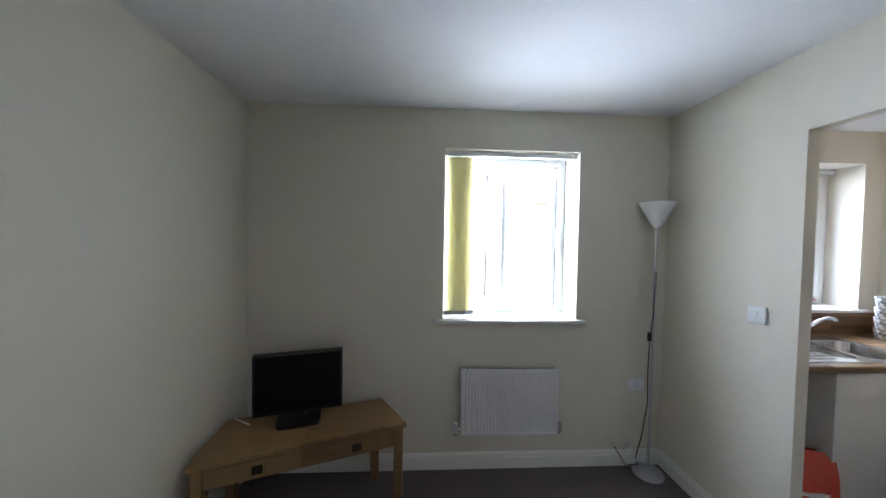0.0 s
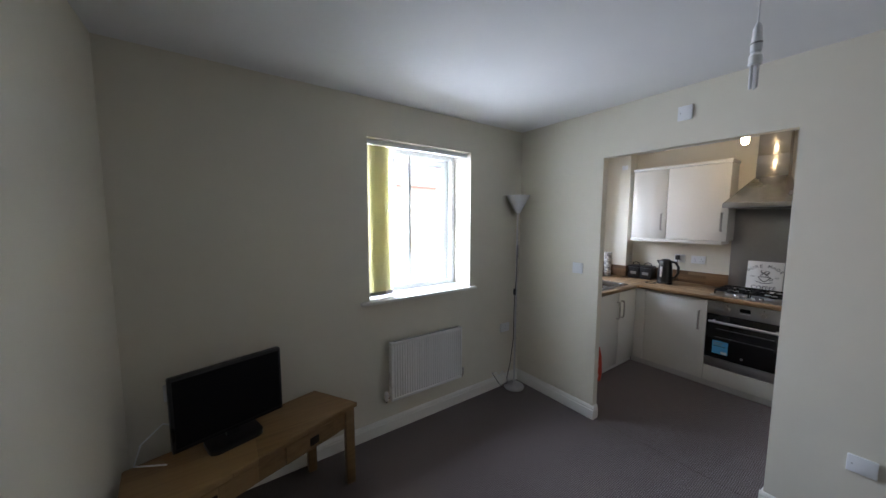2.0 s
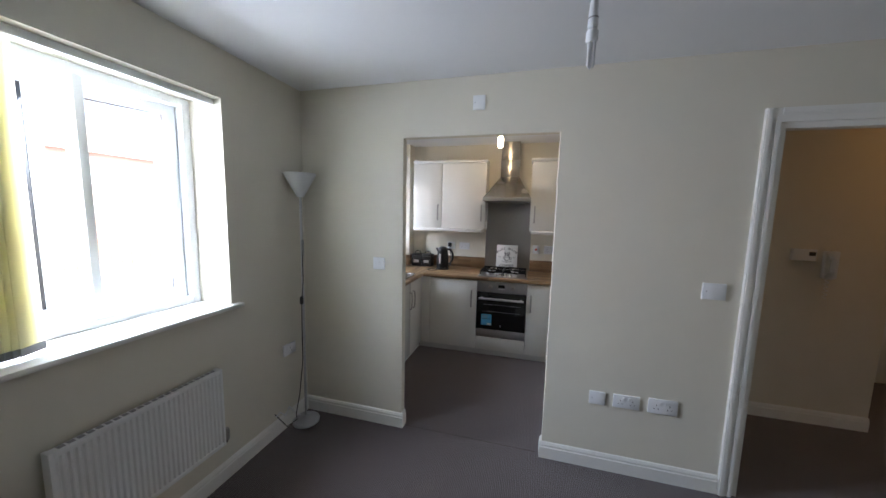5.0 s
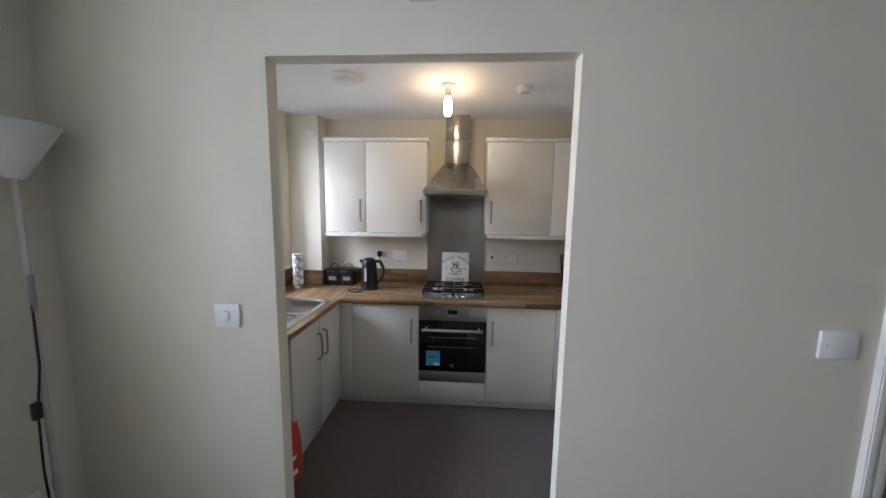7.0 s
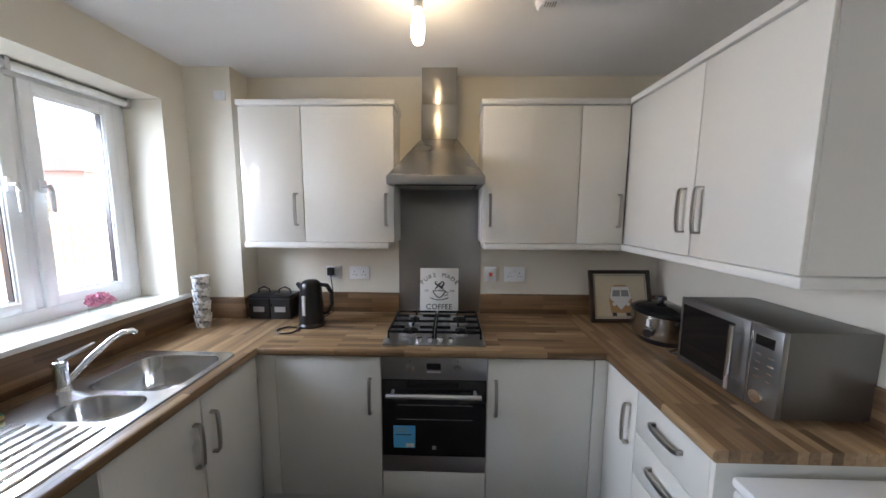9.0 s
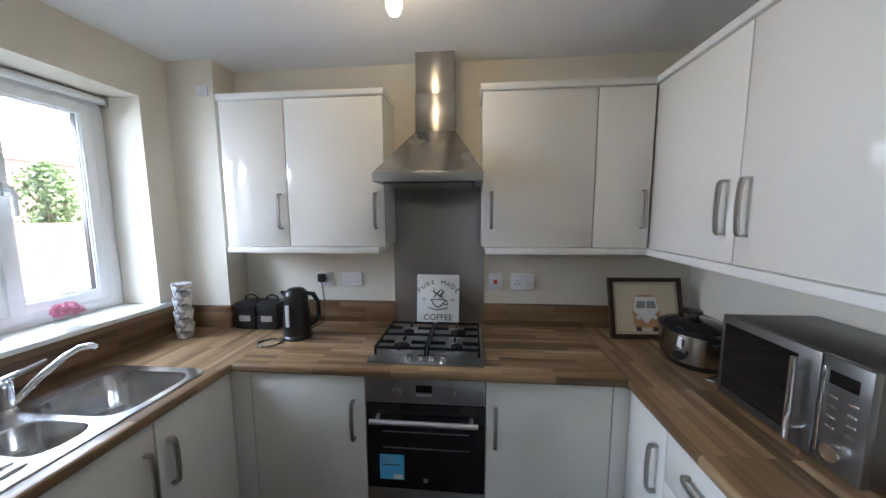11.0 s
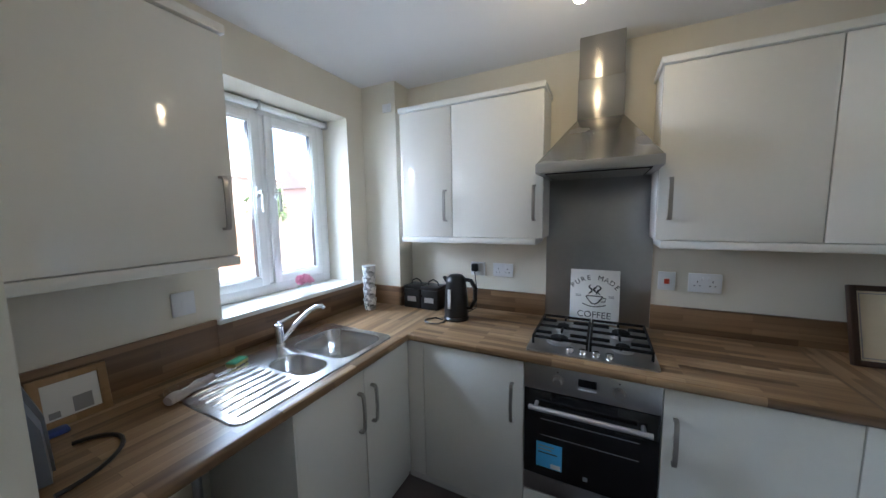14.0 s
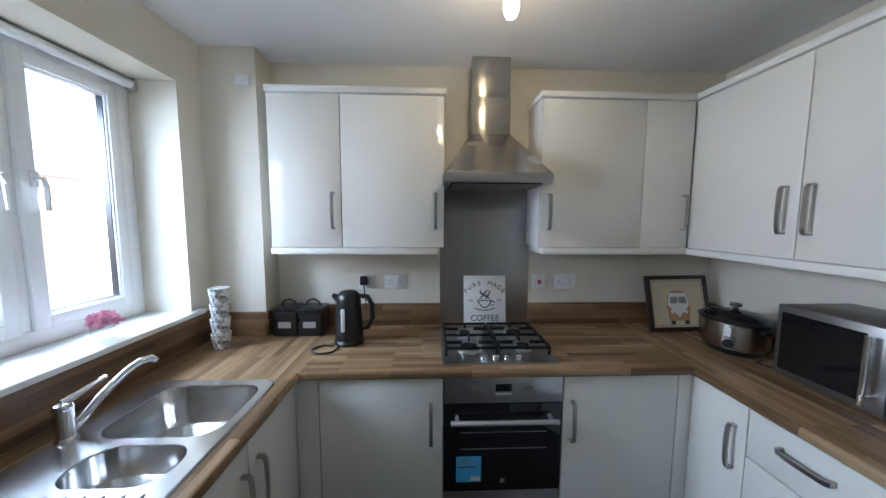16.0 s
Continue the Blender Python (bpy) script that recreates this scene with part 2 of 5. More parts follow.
cup_nodes["Principled BSDF"].inputs["Metallic"].default_value = 0.1
MICRO = material("dark_steel_case", (0.20, 0.19, 0.18), 0.42, 0.9, spread=0.08)
MICRO_FRONT = material("grey_steel_front", (0.27, 0.265, 0.26), 0.33, 0.9, spread=0.06)
PINK = material("pink_petals", (0.72, 0.33, 0.45), 0.7, spread=0.2)
PINE = boards("pine_frame", ((0.26, 0.15, 0.06), (0.36, 0.22, 0.10), (0.42, 0.28, 0.14)), 0.5, 0.05, "x", 0.5)
CLOTH = material("grey_dishcloth", (0.36, 0.31, 0.29), 0.95, spread=0.4, bump=0.6, bump_scale=90)
BRICK_FAR = material("far_red_brick", (0.46, 0.31, 0.26), 0.9, spread=0.25, scale=20)
ROOF_FAR = material("far_roof_tiles", (0.30, 0.25, 0.23), 0.9, spread=0.25)
PAVING = material("pale_paving", (0.24, 0.235, 0.225), 0.9, spread=0.2)
FENCE = material("timber_fence", (0.30, 0.17, 0.11), 0.85, spread=0.3, stretch=(6, 6, 1))
LEAF = material("leaf_green", (0.11, 0.17, 0.06), 0.7, spread=0.5)
BARK = material("bark", (0.12, 0.09, 0.06), 0.9, spread=0.4, bump=0.5)
BULB = glow("lit_bulb", (1.0, 0.74, 0.42), 9)
DOOR_WHITE = material("white_painted_door", (0.74, 0.73, 0.70), 0.4, spread=0.05)

# ---- building helpers ----


def box(bm, x0, x1, y0, y1, z0, z1, bevel=0.0):
    """A box, its edges rounded where bevel is given, added to bm."""
    r = bmesh.ops.create_cube(bm, size=1)["verts"]
    for v in r:
        v.co = Vector((x0 + (v.co.x + 0.5) * (x1 - x0), y0 + (v.co.y + 0.5) * (y1 - y0), z0 + (v.co.z + 0.5) * (z1 - z0)))
    if bevel:
        es = list({e for v in r for e in v.link_edges})
        bmesh.ops.bevel(bm, geom=es, offset=bevel, segments=2, affect="EDGES", profile=0.5)
    return bm


def cuboid(x0, x1, y0, y1, z0, z1, bevel=0.0):
    return box(bmesh.new(), x0, x1, y0, y1, z0, z1, bevel)


def tube(points, radius, sides=10, bm=None, caps=True):
    """A round bar along points; radius is a number or one a point."""
    bm = bm or bmesh.new()
    pts = [Vector(p) for p in points]
    rings = []
    up = Vector((0.31, 0.17, 0.93)).normalized()
    for i, p in enumerate(pts):
        d = (pts[min(i + 1, len(pts) - 1)] - pts[max(i - 1, 0)]).normalized()
        a = d.cross(up)
        a = a.normalized() if a.length > 1e-4 else Vector((1, 0, 0))
        b = d.cross(a)
        r = radius[i] if isinstance(radius, (list, tuple)) else radius
        rings.append([bm.verts.new(p + r * (math.cos(2 * math.pi * j / sides) * a + math.sin(2 * math.pi * j / sides) * b)) for j in range(sides)])
    for q, w in zip(rings, rings[1:]):
        for j in range(sides):
            bm.faces.new((q[j], q[(j + 1) % sides], w[(j + 1) % sides], w[j]))
    if caps:
        bm.faces.new(rings[0])
        bm.faces.new(rings[-1][::-1])
    bmesh.ops.recalc_face_normals(bm, faces=bm.faces[:])
    return bm


def lathe(cx, cy, profile, sides=28, bm=None, oval=1.0):
    """A turned solid round the vertical through cx, cy: profile of (radius, z)."""
    bm = bm or bmesh.new()
    rings = []
    for r, z in profile:
        r = max(r, 0.0004)
        rings.append([bm.verts.new((cx + r * oval * math.cos(2 * math.pi * j / sides), cy + r * math.sin(2 * math.pi * j / sides), z)) for j in range(sides)])
    for q, w in zip(rings, rings[1:]):
        for j in range(sides):
            bm.faces.new((q[j], q[(j + 1) % sides], w[(j + 1) % sides], w[j]))
    bm.faces.new(rings[0][::-1])
    bm.faces.new(rings[-1])
    bmesh.ops.recalc_face_normals(bm, faces=bm.faces[:])
    return bm


def prism(outline, z0, z1, bm=None):
    """A flat outline of (x, y) raised from z0 to z1."""
    bm = bm or bmesh.new()
    lo = [bm.verts.new((x, y, z0)) for x, y in outline]
    hi = [bm.verts.new((x, y, z1)) for x, y in outline]
    bm.faces.new(lo[::-1])
    bm.faces.new(hi)
    for i in range(len(lo)):
        j = (i + 1) % len(lo)
        bm.faces.new((lo[i], lo[j], hi[j], hi[i]))
    bmesh.ops.recalc_face_normals(bm, faces=bm.faces[:])
    return bm


def thing(name, label, category, place=(0, 0, 0), turn=0.0, group="", kind="", lean=0.0):
    ob = new(name)
    ob.matrix_world = pose(*place, lean, 0, turn)
    bpy.context.view_layer.update()
    return tagged(ob, label, category, group, kind)


def frame_of(ob):
    m = Matrix.Identity(4)
    while ob is not None:
        m = ob.matrix_basis @ m
        ob = ob.parent
    return m


def part(name, bm, mat, parent=None, label="", local=False, smooth=True):
    """Links bm as one mesh under a thing or a part. Coordinates are the world's, or the thing's own with local."""
    me = bpy.data.meshes.new(name)
    if parent is not None and not local:
        bm.transform(frame_of(parent).inverted())
    bm.to_mesh(me)
    bm.free()
    me.materials.append(mat)
    if smooth:
        me.polygons.foreach_set("use_smooth", [True] * len(me.polygons))
        me.set_sharp_from_angle(angle=radians(35))
    ob = new(name, me)
    ob.parent = parent
    if label:
        ob["label"] = label
    return ob


def built(name, bm, mat, label, category, kind="structure"):
    return tagged(part(name, bm, mat), label, category, kind=kind)


def rounded(x0, x1, y0, y1, r, n=6):
    pts = []
    for cx, cy, a in ((x1 - r, y1 - r, 0), (x0 + r, y1 - r, 90), (x0 + r, y0 + r, 180), (x1 - r, y0 + r, 270)):
        for i in range(n + 1):
            t = radians(a + 90 * i / n)
            pts.append((cx + r * math.cos(t), cy + r * math.sin(t)))
    return pts

# ---- structure ----
H = 2.477          # ceiling
WX, EX = -2.885, 2.03   # living room's far side wall, kitchen's back wall
SY = -4.3          # wall behind the walk
KY, KR = 0.14, -2.90    # kitchen's window wall and its opposite wall
PT = 0.06          # partition
O0, O1, OT = -1.832, -0.82, 2.113   # opening to the kitchen
D0, D1, DT = -3.70, -2.895, 2.112   # door to the hall
FACE = 0.54        # outer face of the facade

built("floor", cuboid(-3.0, 4.2, -6.2, FACE, -0.12, 0), CARPET, "dark taupe ribbed carpet laid wall to wall", "carpet")
built("ceiling", cuboid(-3.0, 4.2, -6.2, FACE, H, H + 0.15), WHITE_CEIL, "plain white painted plaster ceiling", "ceiling")


def pierced(x0, x1, y0, y1, hx0, hx1, hz0, hz1):
    """A wall along x with one hole through it."""
    bm = cuboid(x0, hx0, y0, y1, 0, H)
    box(bm, hx1, x1, y0, y1, 0, H)
    box(bm, hx0, hx1, y0, y1, 0, hz0)
    box(bm, hx0, hx1, y0, y1, hz1, H)
    return bm


LW = (-1.58, -0.643, 1.045, 2.212)   # living room window opening
KW = (0.80, 1.695, 1.095, 2.23)      # kitchen window opening
built("wall_north", pierced(-3.0, PT, 0, FACE, *LW), CREAM, "cream painted wall with a window opening", "wall")
built("wall_kitchen_window", pierced(PT, 2.2, KY, FACE, *KW), CREAM, "cream painted kitchen wall with a window opening", "wall")
built("wall_west", cuboid(-3.0, WX, SY, 0, 0, H), CREAM, "plain cream painted wall", "wall")
built("wall_south", cuboid(-3.0, 0.06, SY - 0.1, SY, 0, H), CREAM, "plain cream painted wall", "wall")
pw = cuboid(0, PT, O1, 0, 0, H)
box(pw, 0, PT, D1, O0, 0, H)
box(pw, 0, PT, SY, D0, 0, H)
box(pw, 0, PT, O0, O1, OT, H)
box(pw, 0, PT, D0, D1, DT, H)
built("wall_partition", pw, CREAM, "cream painted partition with a square opening and a doorway", "wall")
built("wall_kitchen_back", cuboid(EX, EX + 0.1, KR - 0.06, KY, 0, H), CREAM, "cream painted wall behind the hob", "wall")
built("wall_kitchen_side", cuboid(PT, EX, KR - 0.06, KR, 0, H), CREAM, "cream painted kitchen side wall", "wall")
built("wall_boxing", cuboid(1.86, EX, -0.15, KY, 0, H), CREAM, "cream boxed-in pipe column in the corner", "wall")
# hall beyond the door
hw = cuboid(1.0, 1.1, -4.28, KR - 0.06, 0, H)
built("wall_hall_end", hw, CREAM, "cream painted hall wall lit by a warm lamp", "wall")
built("wall_hall_far", cuboid(2.05, 2.15, -6.2, -4.0, 0, H), CREAM, "cream painted wall at the end of the hall", "wall")
built("wall_hall_south", cuboid(0.1, 2.05, -6.3, -6.2, 0, H), CREAM, "cream painted hall wall", "wall")
built("wall_hall_inner", cuboid(1.1, 2.05, -4.1, -4.0, 0, H), CREAM, "cream painted hall return wall", "wall")
built("wall_hall_west", cuboid(0.0, 0.06, -6.2, SY - 0.1, 0, H), CREAM, "cream painted hall wall", "wall")


def skirting(name, a, b, inward, parent_label="white painted moulded skirting board"):
    """A moulded skirting along the wall line from a to b; inward is the unit way into the room."""
    prof = [(0, 0), (0.016, 0), (0.016, 0.076), (0.011, 0.081), (0.011, 0.088), (0.014, 0.091), (0.012, 0.097), (0.006, 0.108), (0, 0.112)]
    bm = bmesh.new()
    n = Vector((*inward, 0))
    rings = []
    for p in (a, b):
        rings.append([bm.verts.new(Vector((*p, 0)) + n * d + Vector((0, 0, z))) for d, z in prof])
    for i in range(len(prof)):
        j = (i + 1) % len(prof)
        bm.faces.new((rings[0][i], rings[0][j], rings[1][j], rings[1][i]))
    bm.faces.new(rings[0][::-1])
    bm.faces.new(rings[1])
    bmesh.ops.recalc_face_normals(bm, faces=bm.faces[:])
    return tagged(part(name, bm, TRIM, smooth=False), parent_label, "skirting", kind="structure")


skirting("baseboard_north", (WX, 0), (-0.0, 0), (0, -1))
skirting("baseboard_west", (WX, SY), (WX, 0), (1, 0))
skirting("baseboard_partition_a", (0, O1 - 0.016), (0, 0), (-1, 0))
skirting("baseboard_partition_b", (0, D1 + 0.075), (0, O0 + 0.016), (-1, 0))
skirting("baseboard_partition_c", (0, SY), (0, D0 - 0.075), (-1, 0))
skirting("baseboard_jamb_a", (0, O1), (PT, O1), (0, -1))
skirting("baseboard_jamb_b", (0, O0), (PT, O0), (0, 1))
skirting("baseboard_hall", (1.0, -4.28), (1.0, KR - 0.06), (-1, 0))
skirting("baseboard_hall_return", (1.0, -4.28), (1.1, -4.28), (0, -1))


built("carpet_seam", cuboid(0.026, 0.029, O0 + 0.017, O1 - 0.017, 0, 0.002), FRAME_BROWN, "dark join between two lengths of carpet", "carpet seam")


# doorway lining and stepped architrave
arch = thing("door_1", "white painted door lining with moulded architrave, door open out of sight", "doorway", (0, D1, 0), kind="structure")
for q, (ya, yb) in enumerate(((D1, D1 + 0.07), (D0 - 0.07, D0))):
    bm = cuboid(-0.014, 0, ya, yb, 0, DT + 0.07)
    s = 1 if q == 0 else -1
    mid = (ya + yb) / 2
    box(bm, -0.020, -0.014, min(mid, mid + s * 0.035), max(mid, mid + s * 0.035), 0, DT + 0.07)
    box(bm, -0.024, -0.020, min(mid + s * 0.012, mid + s * 0.030), max(mid + s * 0.012, mid + s * 0.030), 0, DT + 0.066)
    box(bm, -0.018, -0.014, min(mid - s * 0.030, mid - s * 0.012), max(mid - s * 0.030, mid - s * 0.012), 0, DT + 0.03)
    part("architrave_leg", bm, TRIM, arch)
bm = cuboid(-0.014, 0, D0, D1, DT, DT + 0.07)
box(bm, -0.020, -0.014, D0, D1, DT + 0.035, DT + 0.07)
box(bm, -0.024, -0.020, D0, D1, DT + 0.047, DT + 0.066)
part("architrave_head", bm, TRIM, arch)
part("jamb", cuboid(0.0, PT, D1 - 0.03, D1 + 0.003, 0, DT), TRIM, arch)
part("jamb", cuboid(0.0, PT, D0 - 0.003, D0 + 0.03, 0, DT), TRIM, arch)
part("jamb_head", cuboid(0.0, PT, D0 + 0.03, D1 - 0.03, DT - 0.03, DT + 0.003), TRIM, arch)


def bar_frame(x0, x1, z0, z1, y0, y1, w, bevel=0.006):
    bm = cuboid(x0, x0 + w, y0, y1, z0, z1, bevel)
    box(bm, x1 - w, x1, y0, y1, z0, z1, bevel)
    box(bm, x0 + w - 0.004, x1 - w + 0.004, y0 + 0.001, y1 - 0.001, z0, z0 + w, bevel)
    box(bm, x0 + w - 0.004, x1 - w + 0.004, y0 + 0.001, y1 - 0.001, z1 - w, z1, bevel)
    return bm


def casement_handle(x, y, z, parent):
    bm = cuboid(x - 0.012, x + 0.012, y - 0.012, y, z - 0.03, z + 0.03, 0.004)
    tube([(x, y - 0.006, z), (x, y - 0.04, z), (x, y - 0.046, z - 0.03), (x, y - 0.046, z - 0.115)], [0.009, 0.009, 0.010, 0.008], 8, bm)
    part("handle", bm, UPVC, parent, "white lever handle")


def window(name, hole, y, split, label, inner, edge, stile, swing=0.0):
    """A white framed casement window; split is the mullion's middle, inner its handles, swing how far its sashes stand open."""
    x0, x1, z0, z1 = hole
    th = thing(name, label, "window", ((x0 + x1) / 2, y, z0), kind="structure")
    part("window_frame", bar_frame(x0, x1, z0, z1, y, y + 0.07, edge), UPVC, th)
    part("mullion", cuboid(split - 0.018, split + 0.018, y + 0.002, y + 0.068, z0 + edge, z1 - edge, 0.005), UPVC, th)
    for q, (a, b) in enumerate(((x0 + edge, split - 0.018), (split + 0.018, x1 - edge))):
        za, zb = z0 + edge - 0.004, z1 - edge + 0.004
        open_ = Matrix.Identity(4)
        if swing:
            hinge = Vector((b if q else a, y + 0.06, 0))
            open_ = Matrix.Translation(hinge) @ pose(0, 0, 0, 0, 0, -swing if q else swing) @ Matrix.Translation(-hinge)

        def leaf(bm):
            bm.transform(open_)
            return bm
        off = 0.05 if swing else 0
        sash = part("sash", leaf(bar_frame(a, b, za, zb, y - 0.012 + off, y + 0.05 + off, stile)), UPVC, th)
        part("bead", leaf(bar_frame(a + stile - 0.006, b - stile + 0.006, za + stile - 0.006, zb - stile + 0.006, y - 0.004 + off, y + 0.02 + off, 0.014, 0.004)), UPVC, sash)
        part("gasket", leaf(bar_frame(a + stile + 0.006, b - stile - 0.006, za + stile + 0.006, zb - stile - 0.006, y + 0.004 + off, y + 0.03 + off, 0.005, 0)), BLACK, sash)
        g = part("pane", leaf(cuboid(a + stile - 0.002, b - stile + 0.002, y + 0.021 + off, y + 0.027 + off, za + stile - 0.002, zb - stile + 0.002)), GLASS, sash)
        g.visible_shadow = False
    for x in inner:
        casement_handle(x, y - 0.012, (z0 + z1) / 2 + 0.05, th)
    return th


LY, KWY = 0.23, 0.365   # window planes
w1 = window("window_1", LW, LY, -1.115, "white framed casement window, both sashes opened outwards", (), 0.045, 0.045, 21)
part("window_sill", cuboid(LW[0] - 0.07, LW[1] + 0.06, -0.035, LY, LW[2] - 0.022, LW[2] + 0.003, 0.006), TRIM, w1)
w2 = window("window_2", KW, KWY, 1.22, "white framed two-part kitchen casement window", (1.165, 1.275), 0.066, 0.050)
part("window_sill", cuboid(KW[0] - 0.03, KW[1] + 0.07, KY - 0.03, KWY, KW[2] - 0.022, KW[2] + 0.003, 0.006), TRIM, w2)

# ---- outside ----
built("ground", cuboid(-2500, 2500, 0.55, 4000, -0.6, -0.45), PAVING, "pale paved parking ground", "ground")
hs = thing("house", "two-storey red brick house across the parking court", "house", (-2, 13, -0.45))
bm = cuboid(-9, 3.4, 13, 20, -0.45, 5.0)
part("wall", bm, BRICK_FAR, hs)
bm = bmesh.new()
vs = [bm.verts.new(p) for p in ((-9.3, 12.7, 5), (3.7, 12.7, 5), (3.7, 20.3, 5), (-9.3, 20.3, 5), (-9.3, 16.5, 8), (3.7, 16.5, 8))]
for f_ in ((0, 1, 5, 4), (2, 3, 4, 5), (0, 4, 3), (1, 2, 5), (0, 3, 2, 1)):
    bm.faces.new([vs[i] for i in f_])
part("roof", bm, ROOF_FAR, hs)
for x in (-7.4, -4.2, -1.6, 1.6):
    for z in (0.6, 3.0):
        wn_ = part("window", bar_frame(x - 0.6, x + 0.6, z, z + 1.2, 12.93, 13.02, 0.09), UPVC, hs)
        part("pane", cuboid(x - 0.52, x + 0.52, 12.97, 12.99, z + 0.08, z + 1.12), FAR_PANE, wn_)
for hx_, hy_, ht_ in ((15, 26, 0), (-26, 24, 0), (34, 30, 0)):
    copy_thing(hs, pose(hx_, hy_, -0.45, 0, 0, ht_))
fn = thing("fence", "reddish timber board fence at the edge of the court", "fence", (7, 12, -0.45))
board = part("board", cuboid(3.9, 4.03, 12, 12.03, -0.45, 1.35), FENCE, fn)
for i in range(1, 62):
    o = board.copy()
    scene.collection.objects.link(o)
    o.matrix_basis = pose(i * 0.145, 0.012 * (i % 2), 0)


def tree(x, y, z, height, spread, seed):
    rng = random.Random(seed)
    th = thing("tree", "leafy green tree beyond the fence", "tree", (x, y, z))
    bm = tube([(x, y, z), (x + 0.05, y, z + height * 0.3), (x - 0.05, y + 0.1, z + height * 0.6), (x, y, z + height * 0.9)], [0.16, 0.12, 0.08, 0.02], 8)
    for i in range(7):
        a, h = rng.uniform(0, 6.28), height * rng.uniform(0.35, 0.7)
        tube([(x, y, z + h), (x + spread * 0.4 * math.cos(a), y + spread * 0.4 * math.sin(a), z + h + 0.5), (x + spread * 0.8 * math.cos(a), y + spread * 0.8 * math.sin(a), z + h + 0.9)], [0.05, 0.035, 0.012], 6, bm)
    part("trunk", bm, BARK, th)
    bm = bmesh.new()
    for i in range(2600):
        a, u = rng.uniform(0, 6.28), rng.uniform(-1, 1)
        r = spread * rng.uniform(0.35, 1) * math.sqrt(1 - u * u) * (0.8 + 0.3 * math.sin(3 * a + 2 * u))
        c = Vector((x + r * math.cos(a), y + r * math.sin(a), z + height * (0.66 + 0.34 * u)))
        d, e = Vector([rng.gauss(0, 1) for _ in range(3)]).normalized() * 0.09, Vector([rng.gauss(0, 1) for _ in range(3)]).normalized() * 0.06
        bm.faces.new([bm.verts.new(c + q) for q in (-d, e, d, -e)])
    part("crown", bm, LEAF, th, smooth=False)


tree(10.2, 13.2, -0.45, 3.9, 1.0, 3)

# ---- kitchen ----
WT = 0.91          # worktop
DB = 0.068         # foot of the doors
BX, SF, RF = 1.42, -0.49, -2.30   # fronts of the back, sink and side runs


def bow_handle(a, b, out, parent):
    """A satin bow handle from a to b, standing out by the vector out."""
    a, b, o = Vector(a), Vector(b), Vector(out)
    m = (a + b) / 2
    d = (b - a)
    side = o.normalized().cross(d.normalized()) * 0.008
    bm = bmesh.new()
    rings = []
    path = [(0.0, 0.0), (0.0, 0.75), (0.05, 0.95), (0.2, 1.05), (0.5, 1.1), (0.8, 1.05), (0.95, 0.95), (1.0, 0.75), (1.0, 0.0)]
    for i, (u, h) in enumerate(path):
        p, q = path[max(i - 1, 0)], path[min(i + 1, len(path) - 1)]
        t = (d * (q[0] - p[0]) + o * (q[1] - p[1])).normalized()
        nrm = t.cross(side.normalized()) * 0.0045
        c = a + d * u + o * h
        rings.append([bm.verts.new(c + s1 * side + s2 * nrm) for s1, s2 in ((-1, -1), (1, -1), (1, 1), (-1, 1))])
    for q, w in zip(rings, rings[1:]):
        for j in range(4):
            bm.faces.new((q[j], q[(j + 1) % 4], w[(j + 1) % 4], w[j]))
    bm.faces.new(rings[0])
    bm.faces.new(rings[-1][::-1])
    bmesh.ops.recalc_face_normals(bm, faces=bm.faces[:])
    part("handle", bm, NICKEL, parent, "satin nickel bow handle")


G = 0.0018  # half gap between doors
O = 0.03    # handle's reach
HB = (0.56, 0.745)   # base handles
HW = (1.525, 1.712)  # wall handles

# base units of the back run
c1 = thing("base_cabinet", "white gloss kitchen base cabinet under the wooden worktop", "cabinet", (1.7, -0.86, 0), group="kitchen base cabinets")
part("body", cuboid(BX + 0.02, EX - 0.002, -1.139, -0.50, 0.1, 0.868), CARCASS, c1)
part("corner_post", cuboid(BX, BX + 0.02, -0.585, SF + 0.019, DB, 0.868, 0.002), GLOSS, c1)
d = part("door", cuboid(BX, BX + 0.019, -1.139, -0.588, DB, 0.862, 0.003), GLOSS, c1)
bow_handle((BX, -1.085, HB[0]), (BX, -1.085, HB[1]), (-O, 0, 0), d)
c2 = thing("base_cabinet", "white gloss kitchen base cabinet beside the oven", "cabinet", (1.7, -1.97, 0), group="kitchen base cabinets")
part("body", cuboid(BX + 0.02, EX - 0.002, -2.29, -1.692, 0.1, 0.868), CARCASS, c2)
d = part("door", cuboid(BX, BX + 0.019, -2.232, -1.694, DB, 0.862, 0.003), GLOSS, c2)
bow_handle((BX, -1.735, HB[0]), (BX, -1.735, HB[1]), (-O, 0, 0), d)
part("corner_post", cuboid(BX, BX + 0.02, RF - 0.019, -2.236, DB, 0.868, 0.002), GLOSS, c2)

# sink unit, its end panel beside an empty appliance space
c3 = thing("sink_cabinet", "white gloss two-door sink base cabinet", "cabinet", (1.05, -0.2, 0), group="kitchen base cabinets")
bm = cuboid(0.668, 0.686, SF + 0.002, KY - 0.03, 0.0, 0.868, 0.001)
part("end_panel", bm, CARCASS, c3)
part("body", cuboid(0.686, BX + 0.02, SF + 0.022, KY - 0.03, 0.1, 0.70), CARCASS, c3)
for a, b, hx in ((0.672, 1.043, 1.003), (1.046, BX - 0.004, 1.092)):
    d = part("door", cuboid(a + G, b - G, SF, SF + 0.019, DB, 0.862, 0.003), GLOSS, c3)
    bow_handle((hx, SF, 0.585), (hx, SF, 0.765), (0, -O, 0), d)

